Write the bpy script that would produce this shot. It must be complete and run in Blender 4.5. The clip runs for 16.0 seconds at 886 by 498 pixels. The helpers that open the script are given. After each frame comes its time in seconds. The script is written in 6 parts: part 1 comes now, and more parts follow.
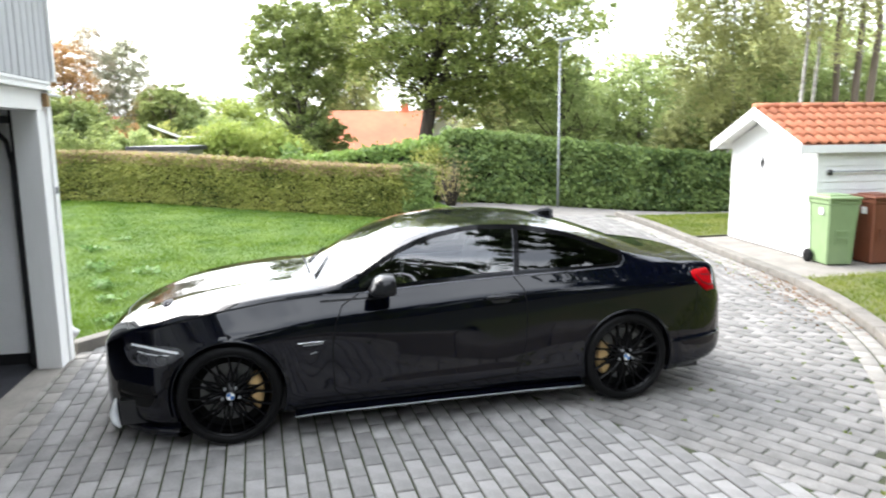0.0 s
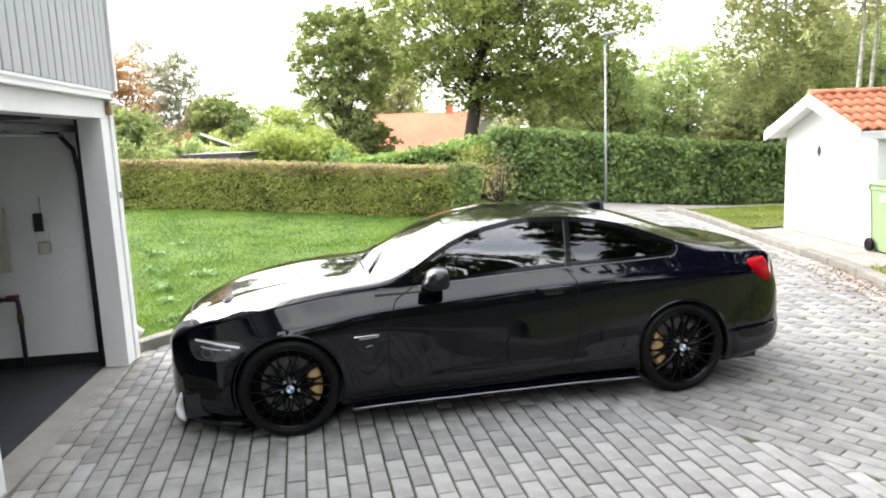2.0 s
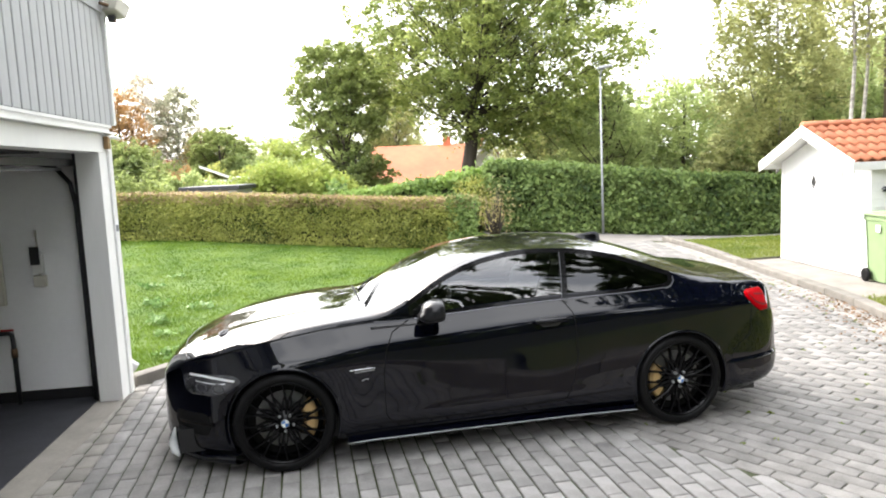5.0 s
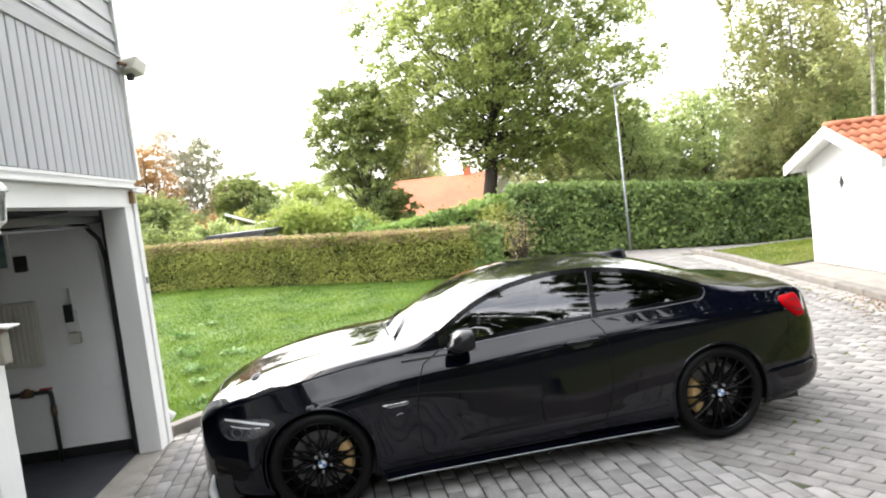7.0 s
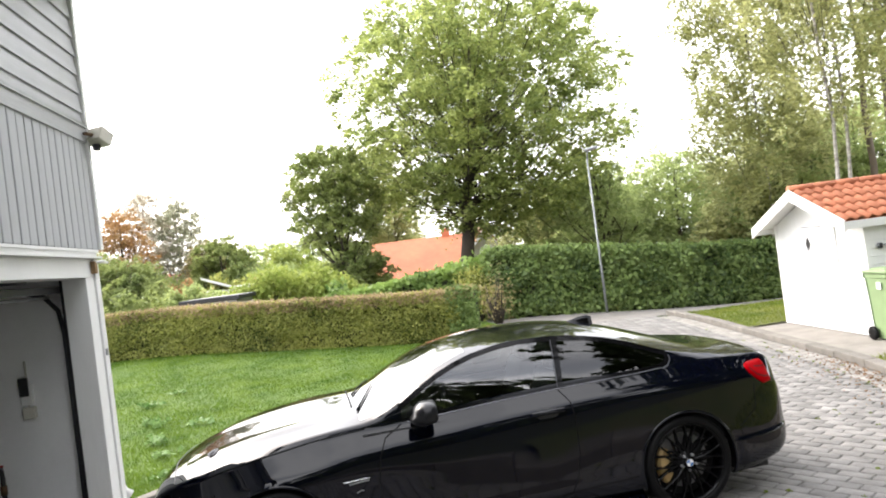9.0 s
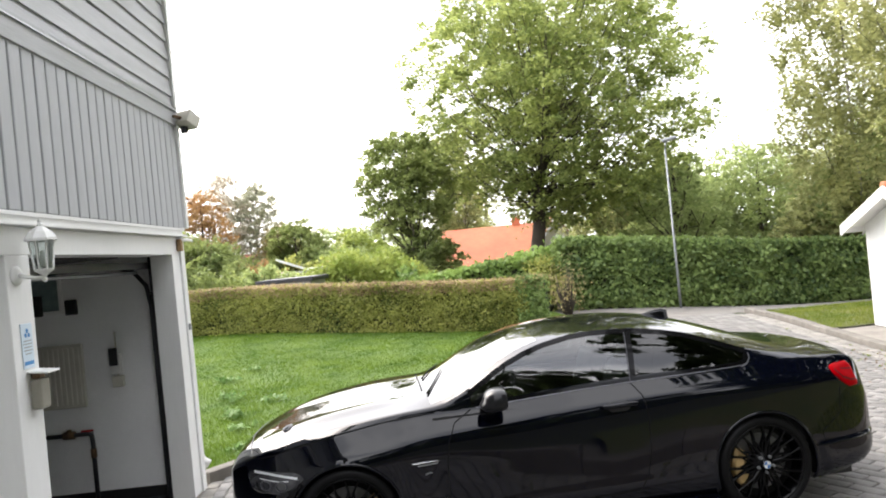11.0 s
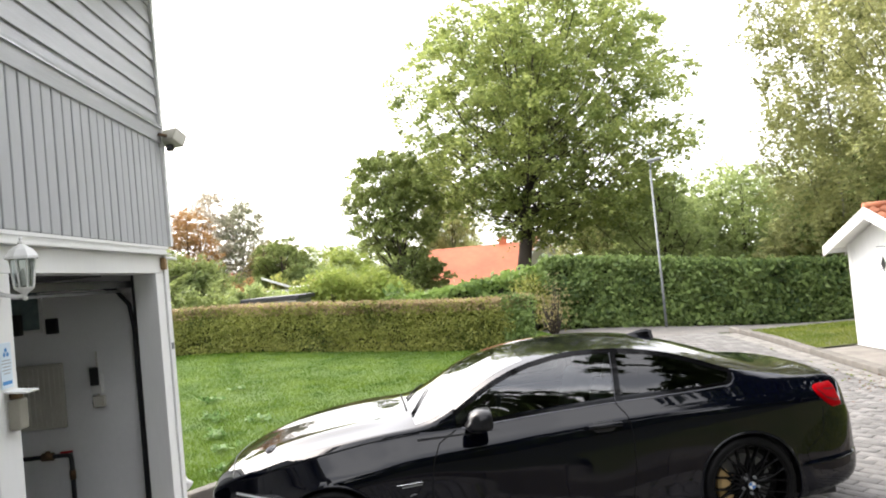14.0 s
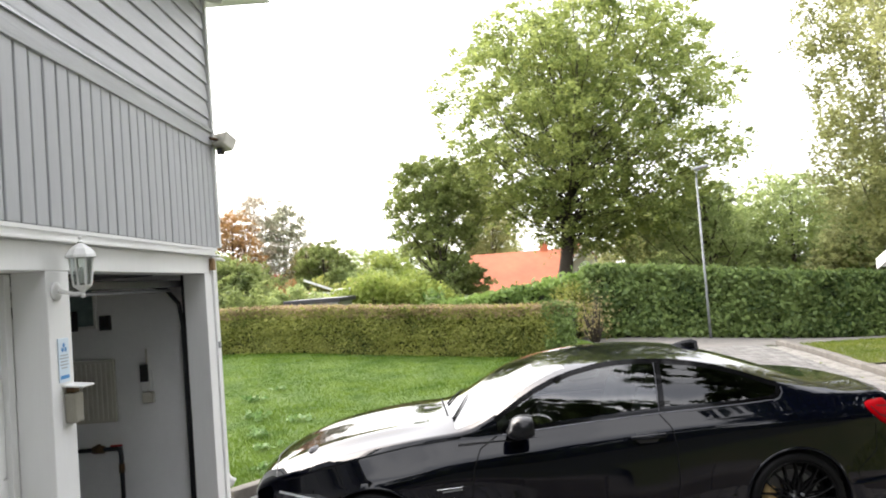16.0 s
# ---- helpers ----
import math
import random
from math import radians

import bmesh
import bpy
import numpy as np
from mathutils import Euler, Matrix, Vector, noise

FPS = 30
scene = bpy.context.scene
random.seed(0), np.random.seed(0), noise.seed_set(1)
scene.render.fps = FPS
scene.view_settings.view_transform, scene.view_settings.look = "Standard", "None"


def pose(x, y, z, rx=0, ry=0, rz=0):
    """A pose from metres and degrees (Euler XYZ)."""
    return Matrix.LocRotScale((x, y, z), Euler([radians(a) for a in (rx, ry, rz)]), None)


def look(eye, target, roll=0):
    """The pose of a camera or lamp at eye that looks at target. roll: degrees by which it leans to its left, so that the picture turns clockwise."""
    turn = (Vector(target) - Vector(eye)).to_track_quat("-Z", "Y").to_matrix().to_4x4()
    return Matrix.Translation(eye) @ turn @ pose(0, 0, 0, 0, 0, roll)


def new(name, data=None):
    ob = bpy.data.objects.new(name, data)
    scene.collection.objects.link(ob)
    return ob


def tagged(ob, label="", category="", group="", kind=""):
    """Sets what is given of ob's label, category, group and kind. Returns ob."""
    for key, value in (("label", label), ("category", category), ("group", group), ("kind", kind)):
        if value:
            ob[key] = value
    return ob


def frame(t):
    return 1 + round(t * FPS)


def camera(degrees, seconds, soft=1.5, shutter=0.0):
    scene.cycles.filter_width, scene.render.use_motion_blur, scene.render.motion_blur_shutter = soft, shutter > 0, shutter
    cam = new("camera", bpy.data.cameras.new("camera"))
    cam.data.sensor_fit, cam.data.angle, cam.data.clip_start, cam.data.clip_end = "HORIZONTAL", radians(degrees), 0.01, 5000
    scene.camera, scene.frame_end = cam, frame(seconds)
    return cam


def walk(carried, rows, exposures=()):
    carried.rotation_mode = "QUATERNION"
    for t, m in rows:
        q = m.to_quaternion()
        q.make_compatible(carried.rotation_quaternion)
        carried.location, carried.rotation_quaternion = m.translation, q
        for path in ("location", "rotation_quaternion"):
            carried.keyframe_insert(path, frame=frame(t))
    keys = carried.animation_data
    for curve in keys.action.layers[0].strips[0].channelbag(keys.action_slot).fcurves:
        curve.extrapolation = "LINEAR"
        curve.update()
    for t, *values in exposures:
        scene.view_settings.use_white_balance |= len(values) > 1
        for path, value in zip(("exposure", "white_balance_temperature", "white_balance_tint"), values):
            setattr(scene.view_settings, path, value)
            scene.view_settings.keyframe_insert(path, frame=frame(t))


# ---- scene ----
cam = camera(63.6, 16.0, soft=1.9, shutter=0.5)
PATH = [
    (0, (0.225, -4.57, 2.001), (0.723, -2.661, 1.675), -0.6),
    (0.5, (0.165, -4.6, 1.971), (0.765, -2.723, 1.626), -1.7),
    (1, (0.102, -4.624, 1.959), (0.653, -2.736, 1.598), -2.5),
    (1.5, (0.121, -4.631, 1.962), (0.556, -2.705, 1.641), -2.1),
    (2, (0.178, -4.616, 1.956), (0.549, -2.677, 1.637), -2.4),
    (2.5, (0.183, -4.602, 1.957), (0.543, -2.658, 1.657), -2.3),
    (3, (0.193, -4.603, 1.955), (0.558, -2.658, 1.664), -2.4),
    (3.5, (0.184, -4.612, 1.956), (0.544, -2.665, 1.673), -2.6),
    (4, (0.19, -4.615, 1.959), (0.562, -2.667, 1.696), -2.6),
    (4.2, (0.19, -4.615, 1.959), (0.582, -2.64, 1.702), -2.6),
    (6.3, (0.207, -4.628, 1.964), (0.563, -2.645, 1.83), -3.3),
    (6.5, (0.209, -4.628, 1.964), (0.583, -2.667, 1.856), -5.1),
    (7, (0.219, -4.613, 1.951), (0.534, -2.643, 1.808), -7.0),
    (7.5, (0.24, -4.588, 1.963), (0.446, -2.602, 1.843), -6.3),
    (8, (0.308, -4.579, 1.978), (0.527, -2.593, 1.895), -6.7),
    (8.5, (0.362, -4.587, 1.981), (0.725, -2.621, 1.947), -7.7),
    (9, (0.351, -4.608, 1.991), (0.741, -2.646, 2.011), -7.4),
    (9.5, (0.332, -4.615, 1.987), (0.591, -2.632, 2.015), -6.4),
    (10, (0.316, -4.611, 1.987), (0.527, -2.622, 1.996), -6.0),
    (10.2, (0.316, -4.611, 1.987), (0.519, -2.622, 1.987), -5.9),
    (12.5, (0.313, -4.598, 1.986), (0.51, -2.609, 2.024), -5.5),
    (13, (0.311, -4.604, 1.988), (0.515, -2.615, 2.032), -5.2),
    (13.5, (0.311, -4.604, 1.988), (0.524, -2.616, 2.037), -5.3),
    (14, (0.326, -4.607, 1.991), (0.563, -2.622, 2.048), -5.5),
    (14.5, (0.321, -4.594, 1.994), (0.556, -2.609, 2.058), -5.0),
    (15, (0.305, -4.609, 1.994), (0.488, -2.619, 2.06), -5.0),
    (15.5, (0.297, -4.616, 1.995), (0.456, -2.623, 2.064), -4.3),
    (16, (0.297, -4.628, 1.996), (0.424, -2.634, 2.077), -4.4),
]
walk(cam, [(t, look(eye, target, roll)) for t, eye, target, roll in PATH],
     exposures=[(0.0, 2.29, 6100, 9), (1.0, 2.31, 6100, 9), (2.5, 2.39, 6450, 10), (4.0, 2.39, 6500, 10), (7.5, 2.29, 6450, 11), (8.5, 2.13, 6500, 11), (9.2, 1.97, 6500, 12), (16.0, 1.86, 6500, 12)])

# ---- light ----
SUN_AZ, SUN_EL = 36.0, 38.0          # degrees: from +y towards -x, and above the ground
world = bpy.data.worlds.new("sky")
scene.world = world
world.use_nodes = True
wn, wl = world.node_tree.nodes, world.node_tree.links
sky = wn.new("ShaderNodeTexSky")
sky.sky_type = "NISHITA"
sky.sun_disc = False
sky.sun_elevation, sky.sun_rotation = radians(SUN_EL), radians(-SUN_AZ)
sky.air_density, sky.dust_density, sky.ozone_density = 1.0, 6.0, 1.0
wn["Background"].inputs["Strength"].default_value = 0.15
soft_sky = wn.new("ShaderNodeHueSaturation")            # high thin cloud: paler sky
soft_sky.inputs["Saturation"].default_value = 0.75
wl.new(sky.outputs[0], soft_sky.inputs["Color"])
cloud = wn.new("ShaderNodeMix")
cloud.data_type = "RGBA"
cloud.inputs["Factor"].default_value = 0.72
cloud.inputs["B"].default_value = (8.2, 8.25, 8.35, 1)
wl.new(soft_sky.outputs[0], cloud.inputs["A"])
sky_at = wn.new("ShaderNodeTexCoord")
puffs = wn.new("ShaderNodeTexNoise")                    # broken cloud with some blue between
puffs.inputs["Scale"].default_value, puffs.inputs["Detail"].default_value = 3.2, 7
sky_map = wn.new("ShaderNodeMapping")
sky_map.inputs["Scale"].default_value = (1, 1, 2.4)
wl.new(sky_at.outputs["Generated"], sky_map.inputs[0])
wl.new(sky_map.outputs[0], puffs.inputs["Vector"])
cover = wn.new("ShaderNodeMapRange")
cover.inputs["From Min"].default_value, cover.inputs["From Max"].default_value = 0.36, 0.58
cover.inputs["To Min"].default_value, cover.inputs["To Max"].default_value = 0.38, 0.9
wl.new(puffs.outputs["Fac"], cover.inputs["Value"])
wl.new(cover.outputs[0], cloud.inputs["Factor"])
wl.new(cloud.outputs["Result"], wn["Background"].inputs[0])
sun_data = bpy.data.lights.new("sun", "SUN")
sun_data.energy, sun_data.angle, sun_data.color = 0.55, radians(34), (1.0, 0.95, 0.87)
sun = new("sun", sun_data)
sa, se = radians(SUN_AZ), radians(SUN_EL)
sun.matrix_world = look((-math.sin(sa) * math.cos(se) * 40, math.cos(sa) * math.cos(se) * 40, math.sin(se) * 40), (0, 0, 0))

# ---- materials ----
def mat(name, rgb, rough=0.5, metal=0.0, var=0.0, scale=8.0, bump=0.0, bump_scale=60.0, coat=0.0, spec=0.5, rgb2=None, island=False, obj_random=0.0, stretch=None):
    """A principled material with colour varied at two scales, and fine relief."""
    m = bpy.data.materials.new(name)
    m.use_nodes = True
    n, l = m.node_tree.nodes, m.node_tree.links
    b = n["Principled BSDF"]
    b.inputs["Base Color"].default_value = (*rgb, 1)
    b.inputs["Roughness"].default_value, b.inputs["Metallic"].default_value = rough, metal
    b.inputs["Coat Weight"].default_value, b.inputs["Coat Roughness"].default_value = coat, 0.05
    b.inputs["Specular IOR Level"].default_value = spec
    b.inputs["Coat IOR"].default_value = 1.37
    tc = n.new("ShaderNodeTexCoord")
    src = tc.outputs["Object"]
    if stretch:
        mp = n.new("ShaderNodeMapping")
        mp.inputs["Scale"].default_value = stretch
        l.new(src, mp.inputs[0])
        src = mp.outputs[0]
    col = None
    if var > 0 or rgb2:
        r2 = rgb2 or tuple(c * (1 - var) for c in rgb)
        n1 = n.new("ShaderNodeTexNoise"); n1.inputs["Scale"].default_value = scale; n1.inputs["Detail"].default_value = 6
        n2 = n.new("ShaderNodeTexNoise"); n2.inputs["Scale"].default_value = scale * 11; n2.inputs["Detail"].default_value = 3
        l.new(src, n1.inputs["Vector"]); l.new(src, n2.inputs["Vector"])
        ad = n.new("ShaderNodeMath"); ad.operation = "MULTIPLY_ADD"; ad.inputs[1].default_value = 0.35
        l.new(n2.outputs["Fac"], ad.inputs[0]); l.new(n1.outputs["Fac"], ad.inputs[2])
        mr = n.new("ShaderNodeMapRange"); mr.inputs["From Min"].default_value = 0.45; mr.inputs["From Max"].default_value = 0.9
        l.new(ad.outputs[0], mr.inputs["Value"])
        mx = n.new("ShaderNodeMix"); mx.data_type = "RGBA"
        mx.inputs["A"].default_value, mx.inputs["B"].default_value = (*rgb, 1), (*r2, 1)
        l.new(mr.outputs[0], mx.inputs["Factor"])
        col = mx.outputs["Result"]
        rr = n.new("ShaderNodeMapRange"); rr.inputs["To Min"].default_value = max(0.02, rough - 0.08 * (var > 0)); rr.inputs["To Max"].default_value = min(1, rough + 0.08 * (var > 0))
        l.new(n1.outputs["Fac"], rr.inputs["Value"]); l.new(rr.outputs[0], b.inputs["Roughness"])
    if island or obj_random:
        g = n.new("ShaderNodeNewGeometry") if island else n.new("ShaderNodeObjectInfo")
        out = g.outputs["Random Per Island"] if island else g.outputs["Random"]
        hv = n.new("ShaderNodeHueSaturation")
        vr = n.new("ShaderNodeMapRange"); k = island if not isinstance(island, bool) else 0.3
        k = obj_random or k
        vr.inputs["To Min"].default_value, vr.inputs["To Max"].default_value = 1 - k, 1 + k
        l.new(out, vr.inputs["Value"]); l.new(vr.outputs[0], hv.inputs["Value"])
        if col: l.new(col, hv.inputs["Color"])
        else: hv.inputs["Color"].default_value = (*rgb, 1)
        col = hv.outputs[0]
    if col: l.new(col, b.inputs["Base Color"])
    if bump > 0:
        nb = n.new("ShaderNodeTexNoise"); nb.inputs["Scale"].default_value = bump_scale; nb.inputs["Detail"].default_value = 5
        l.new(src, nb.inputs["Vector"])
        bp = n.new("ShaderNodeBump"); bp.inputs["Strength"].default_value = bump; bp.inputs["Distance"].default_value = 0.01
        l.new(nb.outputs["Fac"], bp.inputs["Height"]); l.new(bp.outputs[0], b.inputs["Normal"])
    return m


def leaf_mat(name, dark, light, through_leaf=0.35, rough=0.5, spread=0.6, patch_scale=0.6):
    """Leaves: colour by island, with light that passes through."""
    m = bpy.data.materials.new(name)
    m.use_nodes = True
    n, l = m.node_tree.nodes, m.node_tree.links
    b, o = n["Principled BSDF"], n["Material Output"]
    g = n.new("ShaderNodeNewGeometry")
    nz = n.new("ShaderNodeTexNoise"); nz.inputs["Scale"].default_value = patch_scale
    tc = n.new("ShaderNodeTexCoord"); l.new(tc.outputs["Object"], nz.inputs["Vector"])
    ad = n.new("ShaderNodeMath"); ad.operation = "MULTIPLY_ADD"; ad.inputs[1].default_value = spread; l.new(g.outputs["Random Per Island"], ad.inputs[0])
    sb = n.new("ShaderNodeMath"); sb.operation = "MULTIPLY_ADD"; sb.inputs[1].default_value = 2.6; sb.inputs[2].default_value = -1.05
    l.new(nz.outputs["Fac"], sb.inputs[0]); l.new(sb.outputs[0], ad.inputs[2])
    mx = n.new("ShaderNodeMix"); mx.data_type = "RGBA"
    mx.inputs["A"].default_value, mx.inputs["B"].default_value = (*dark, 1), (*light, 1)
    l.new(ad.outputs[0], mx.inputs["Factor"])
    l.new(mx.outputs["Result"], b.inputs["Base Color"])
    b.inputs["Roughness"].default_value = rough
    b.inputs["Specular IOR Level"].default_value = 0.25
    tr = n.new("ShaderNodeBsdfTranslucent"); l.new(mx.outputs["Result"], tr.inputs["Color"])
    ms = n.new("ShaderNodeMixShader"); ms.inputs[0].default_value = through_leaf
    l.new(b.outputs[0], ms.inputs[1]); l.new(tr.outputs[0], ms.inputs[2]); l.new(ms.outputs[0], o.inputs["Surface"])
    return m


def glass_mat(name, tint, ior=1.5):
    """A thin pane: tinted see-through, and mirror gloss that grows at a slant."""
    m = bpy.data.materials.new(name)
    m.use_nodes = True
    n, l = m.node_tree.nodes, m.node_tree.links
    o = n["Material Output"]
    n.remove(n["Principled BSDF"])
    t = n.new("ShaderNodeBsdfTransparent"); t.inputs[0].default_value = (*tint, 1)
    g = n.new("ShaderNodeBsdfGlossy"); g.inputs["Roughness"].default_value = 0.01; g.inputs["Color"].default_value = (1, 1, 1, 1)
    f = n.new("ShaderNodeFresnel"); f.inputs[0].default_value = ior
    ms = n.new("ShaderNodeMixShader")
    l.new(f.outputs[0], ms.inputs[0]); l.new(t.outputs[0], ms.inputs[1]); l.new(g.outputs[0], ms.inputs[2])
    l.new(ms.outputs[0], o.inputs["Surface"])
    return m


M = {}
M["paver"] = mat("grey concrete paver", (0.288, 0.28, 0.272), 0.95, var=0.34, scale=5, bump=0.35, bump_scale=180, obj_random=0.16, spec=0.1)
M["paver_all"] = mat("grey concrete pavers", (0.288, 0.28, 0.272), 0.95, var=0.34, scale=5, bump=0.35, bump_scale=180, island=0.16, spec=0.1)
# browner blocks, also darkened in colour to offset the brighter light there
M["paver_warm_dim"] = mat("brownish grey concrete pavers, darkened to even the light", (0.245, 0.236, 0.224), 0.95, var=0.36, scale=5, bump=0.35, bump_scale=180, island=0.16, spec=0.1)
M["paver_pale"] = mat("pale concrete pavers", (0.265, 0.25, 0.226), 0.95, var=0.3, scale=6, bump=0.35, bump_scale=160, island=0.14)
M["joint"] = mat("sandy joints with moss", (0.036, 0.034, 0.022), 0.95, rgb2=(0.045, 0.062, 0.018), scale=1.6, bump=0.5, bump_scale=200)
M["kerb"] = mat("weathered concrete kerb", (0.20, 0.183, 0.16), 0.9, var=0.35, scale=4, bump=0.5, bump_scale=120, obj_random=0.1)
M["concrete"] = mat("worn concrete", (0.26, 0.238, 0.21), 0.9, var=0.3, scale=3, bump=0.4, bump_scale=90)
M["asphalt"] = mat("dusty asphalt", (0.20, 0.185, 0.17), 0.92, var=0.25, scale=2, bump=0.4, bump_scale=160)
M["soil"] = mat("lawn soil", (0.058, 0.108, 0.014), 0.95, rgb2=(0.085, 0.135, 0.024), scale=0.7, bump=0.6, bump_scale=60)
M["earth"] = mat("dark woodland earth", (0.035, 0.034, 0.024), 0.95, rgb2=(0.05, 0.06, 0.025), scale=0.6, bump=0.6, bump_scale=30)
M["soil_dry"] = mat("dry verge soil", (0.072, 0.098, 0.02), 0.95, rgb2=(0.12, 0.115, 0.04), scale=1.2, bump=0.6, bump_scale=60)
M["grass"] = leaf_mat("grass blades", (0.062, 0.125, 0.014), (0.165, 0.245, 0.034), 0.45, 0.9, 0.45, 1.5)
M["grass_dry"] = leaf_mat("verge grass", (0.10, 0.15, 0.018), (0.215, 0.25, 0.05), 0.4, 0.7, 0.6, 1.2)
for nm in ("grass", "grass_dry"): M[nm].node_tree.nodes["Principled BSDF"].inputs["Specular IOR Level"].default_value = 0.05
M["weed"] = leaf_mat("broad weed leaves", (0.10, 0.20, 0.05), (0.24, 0.36, 0.13), 0.35, 0.5)
M["litter"] = leaf_mat("fallen leaves", (0.11, 0.06, 0.032), (0.25, 0.15, 0.085), 0.1, 0.9)
M["white"] = mat("white painted wood", (0.80, 0.80, 0.785), 0.5, var=0.08, scale=2, bump=0.12, bump_scale=40, stretch=(1, 1, 0.15))
M["grey"] = mat("pale grey painted boards", (0.45, 0.46, 0.472), 0.55, var=0.12, scale=3, bump=0.2, bump_scale=30, stretch=(1, 1, 0.12))
M["grey_h"] = mat("pale grey weathered clapboards", (0.43, 0.437, 0.447), 0.45, var=0.22, scale=4, bump=0.25, bump_scale=30, stretch=(0.15, 0.15, 2))
M["flash"] = mat("grey sheet metal", (0.40, 0.41, 0.42), 0.4, 0.6, var=0.15, scale=5)
M["plaster"] = mat("white painted plaster", (0.84, 0.84, 0.835), 0.8, var=0.08, scale=2, bump=0.2, bump_scale=60)
M["black_floor"] = mat("black rubber floor", (0.017, 0.018, 0.024), 0.7, var=0.3, scale=4, bump=0.2, bump_scale=50)
M["black"] = mat("black plastic", (0.012, 0.012, 0.013), 0.45, var=0.2, scale=12)
M["dark_metal"] = mat("dark painted steel", (0.05, 0.05, 0.055), 0.4, 0.5, var=0.2, scale=10)
M["galv"] = mat("galvanised steel", (0.30, 0.31, 0.32), 0.5, 0.5, var=0.2, scale=14)
M["chrome"] = mat("polished metal", (0.75, 0.75, 0.76), 0.12, 1.0)
M["plastic_white"] = mat("white plastic", (0.75, 0.75, 0.73), 0.4)
M["plastic_cream"] = mat("yellowed white plastic", (0.60, 0.58, 0.50), 0.45, var=0.1)
M["holder"] = mat("grimy grey-brown plastic", (0.27, 0.255, 0.21), 0.5, var=0.2, scale=9)
M["brass"] = mat("tarnished brass", (0.17, 0.11, 0.065), 0.45, 0.8, var=0.3, scale=20)
M["wood_raw"] = mat("bare weathered wood", (0.30, 0.19, 0.09), 0.8, var=0.3, scale=9, stretch=(1, 6, 1))
M["blue"] = mat("blue print", (0.05, 0.22, 0.50), 0.5)
M["paper"] = mat("pale blue sign", (0.62, 0.72, 0.80), 0.4)
M["tile"] = mat("orange clay roof tiles", (0.52, 0.185, 0.09), 0.75, var=0.35, scale=5, bump=0.3, bump_scale=60, obj_random=0.14)
M["tile_far"] = mat("orange clay roof", (0.41, 0.094, 0.044), 0.75, rgb2=(0.41, 0.155, 0.07), scale=0.3, bump=0.3, bump_scale=8)
M["bin_green"] = mat("sun-faded green plastic", (0.235, 0.325, 0.16), 0.5, var=0.12, scale=5, bump=0.1, bump_scale=80)
M["bin_brown"] = mat("brown plastic", (0.17, 0.055, 0.026), 0.5, var=0.12, scale=5, bump=0.1, bump_scale=80)
M["rubber"] = mat("tyre rubber", (0.0045, 0.0045, 0.005), 0.5, var=0.2, scale=16, bump=0.1, bump_scale=200, spec=0.15)
M["paint"] = mat("black metallic car paint", (0.0014, 0.0017, 0.0045), 0.35, 0.0, coat=1.0, spec=0.0)
M["paint"].node_tree.nodes["Principled BSDF"].inputs["Coat Roughness"].default_value = 0.03
M["paint"].node_tree.nodes["Principled BSDF"].inputs["Coat IOR"].default_value = 1.42
M["paint"].node_tree.nodes["Principled BSDF"].inputs["Coat Tint"].default_value = (0.76, 0.85, 1.0, 1)
M["gloss_black"] = mat("gloss black enamel", (0.003, 0.003, 0.0035), 0.2, coat=0.3, spec=0.1)
M["black_matt"] = mat("matt black plastic", (0.006, 0.006, 0.006), 0.8, spec=0.15)
M["rim"] = mat("gloss black alloy", (0.002, 0.002, 0.0025), 0.25, 0.0, coat=0.25, spec=0.1)
M["disc"] = mat("ground brake steel", (0.20, 0.20, 0.20), 0.45, 0.7, var=0.2, scale=30)
M["gold"] = mat("gold brake calliper", (0.50, 0.34, 0.15), 0.45, 0.2)
M["carbon"] = mat("carbon mirror cap", (0.012, 0.012, 0.014), 0.3, 0.0, var=0.4, scale=120, coat=0.4, spec=0.15)
M["lamp_glass"] = mat("headlight lens", (0.025, 0.026, 0.03), 0.15, 0.3, coat=1.0, rgb2=(0.10, 0.10, 0.11), scale=22)
M["strip_and_glint"] = mat("pale headlight strip and lip glint", (0.78, 0.80, 0.82), 0.3, 0.0, coat=0.6)
M["trim_dull"] = mat("satin grey trim", (0.09, 0.09, 0.10), 0.35, 0.6)
M["badge_blue"] = mat("blue enamel", (0.03, 0.14, 0.42), 0.3, coat=0.5)
M["tail_red"] = mat("red tail lamp", (0.36, 0.0, 0.003), 0.4, coat=0.02, spec=0.02)
M["tail_dark"] = mat("dark red lamp inner", (0.13, 0.0, 0.001), 0.4, spec=0.1)
M["leather"] = mat("dark grey leather", (0.03, 0.03, 0.033), 0.5, var=0.2, scale=20)
M["glass"] = glass_mat("tinted car glass", (0.22, 0.25, 0.26), 1.9)
M["glass_dark"] = glass_mat("dark privacy glass", (0.04, 0.045, 0.045), 1.6)
M["pane"] = glass_mat("clear pane", (0.8, 0.84, 0.83))
M["pine"] = mat("greyish brown pine bark", (0.21, 0.165, 0.13), 0.9, var=0.4, scale=3, bump=0.8, bump_scale=14, stretch=(1, 1, 0.25))
M["lit_pane"] = mat("greenish pane with garden light in its colour", (0.27, 0.37, 0.37), 0.25, var=0.4, scale=9)
M["bark"] = mat("dark bark", (0.07, 0.055, 0.042), 0.9, var=0.4, scale=3, bump=0.8, bump_scale=14, stretch=(1, 1, 0.25))
M["birch"] = mat("white birch bark", (0.62, 0.58, 0.52), 0.8, rgb2=(0.09, 0.08, 0.07), scale=2.2, bump=0.4, bump_scale=20, stretch=(0.6, 0.6, 2.2))
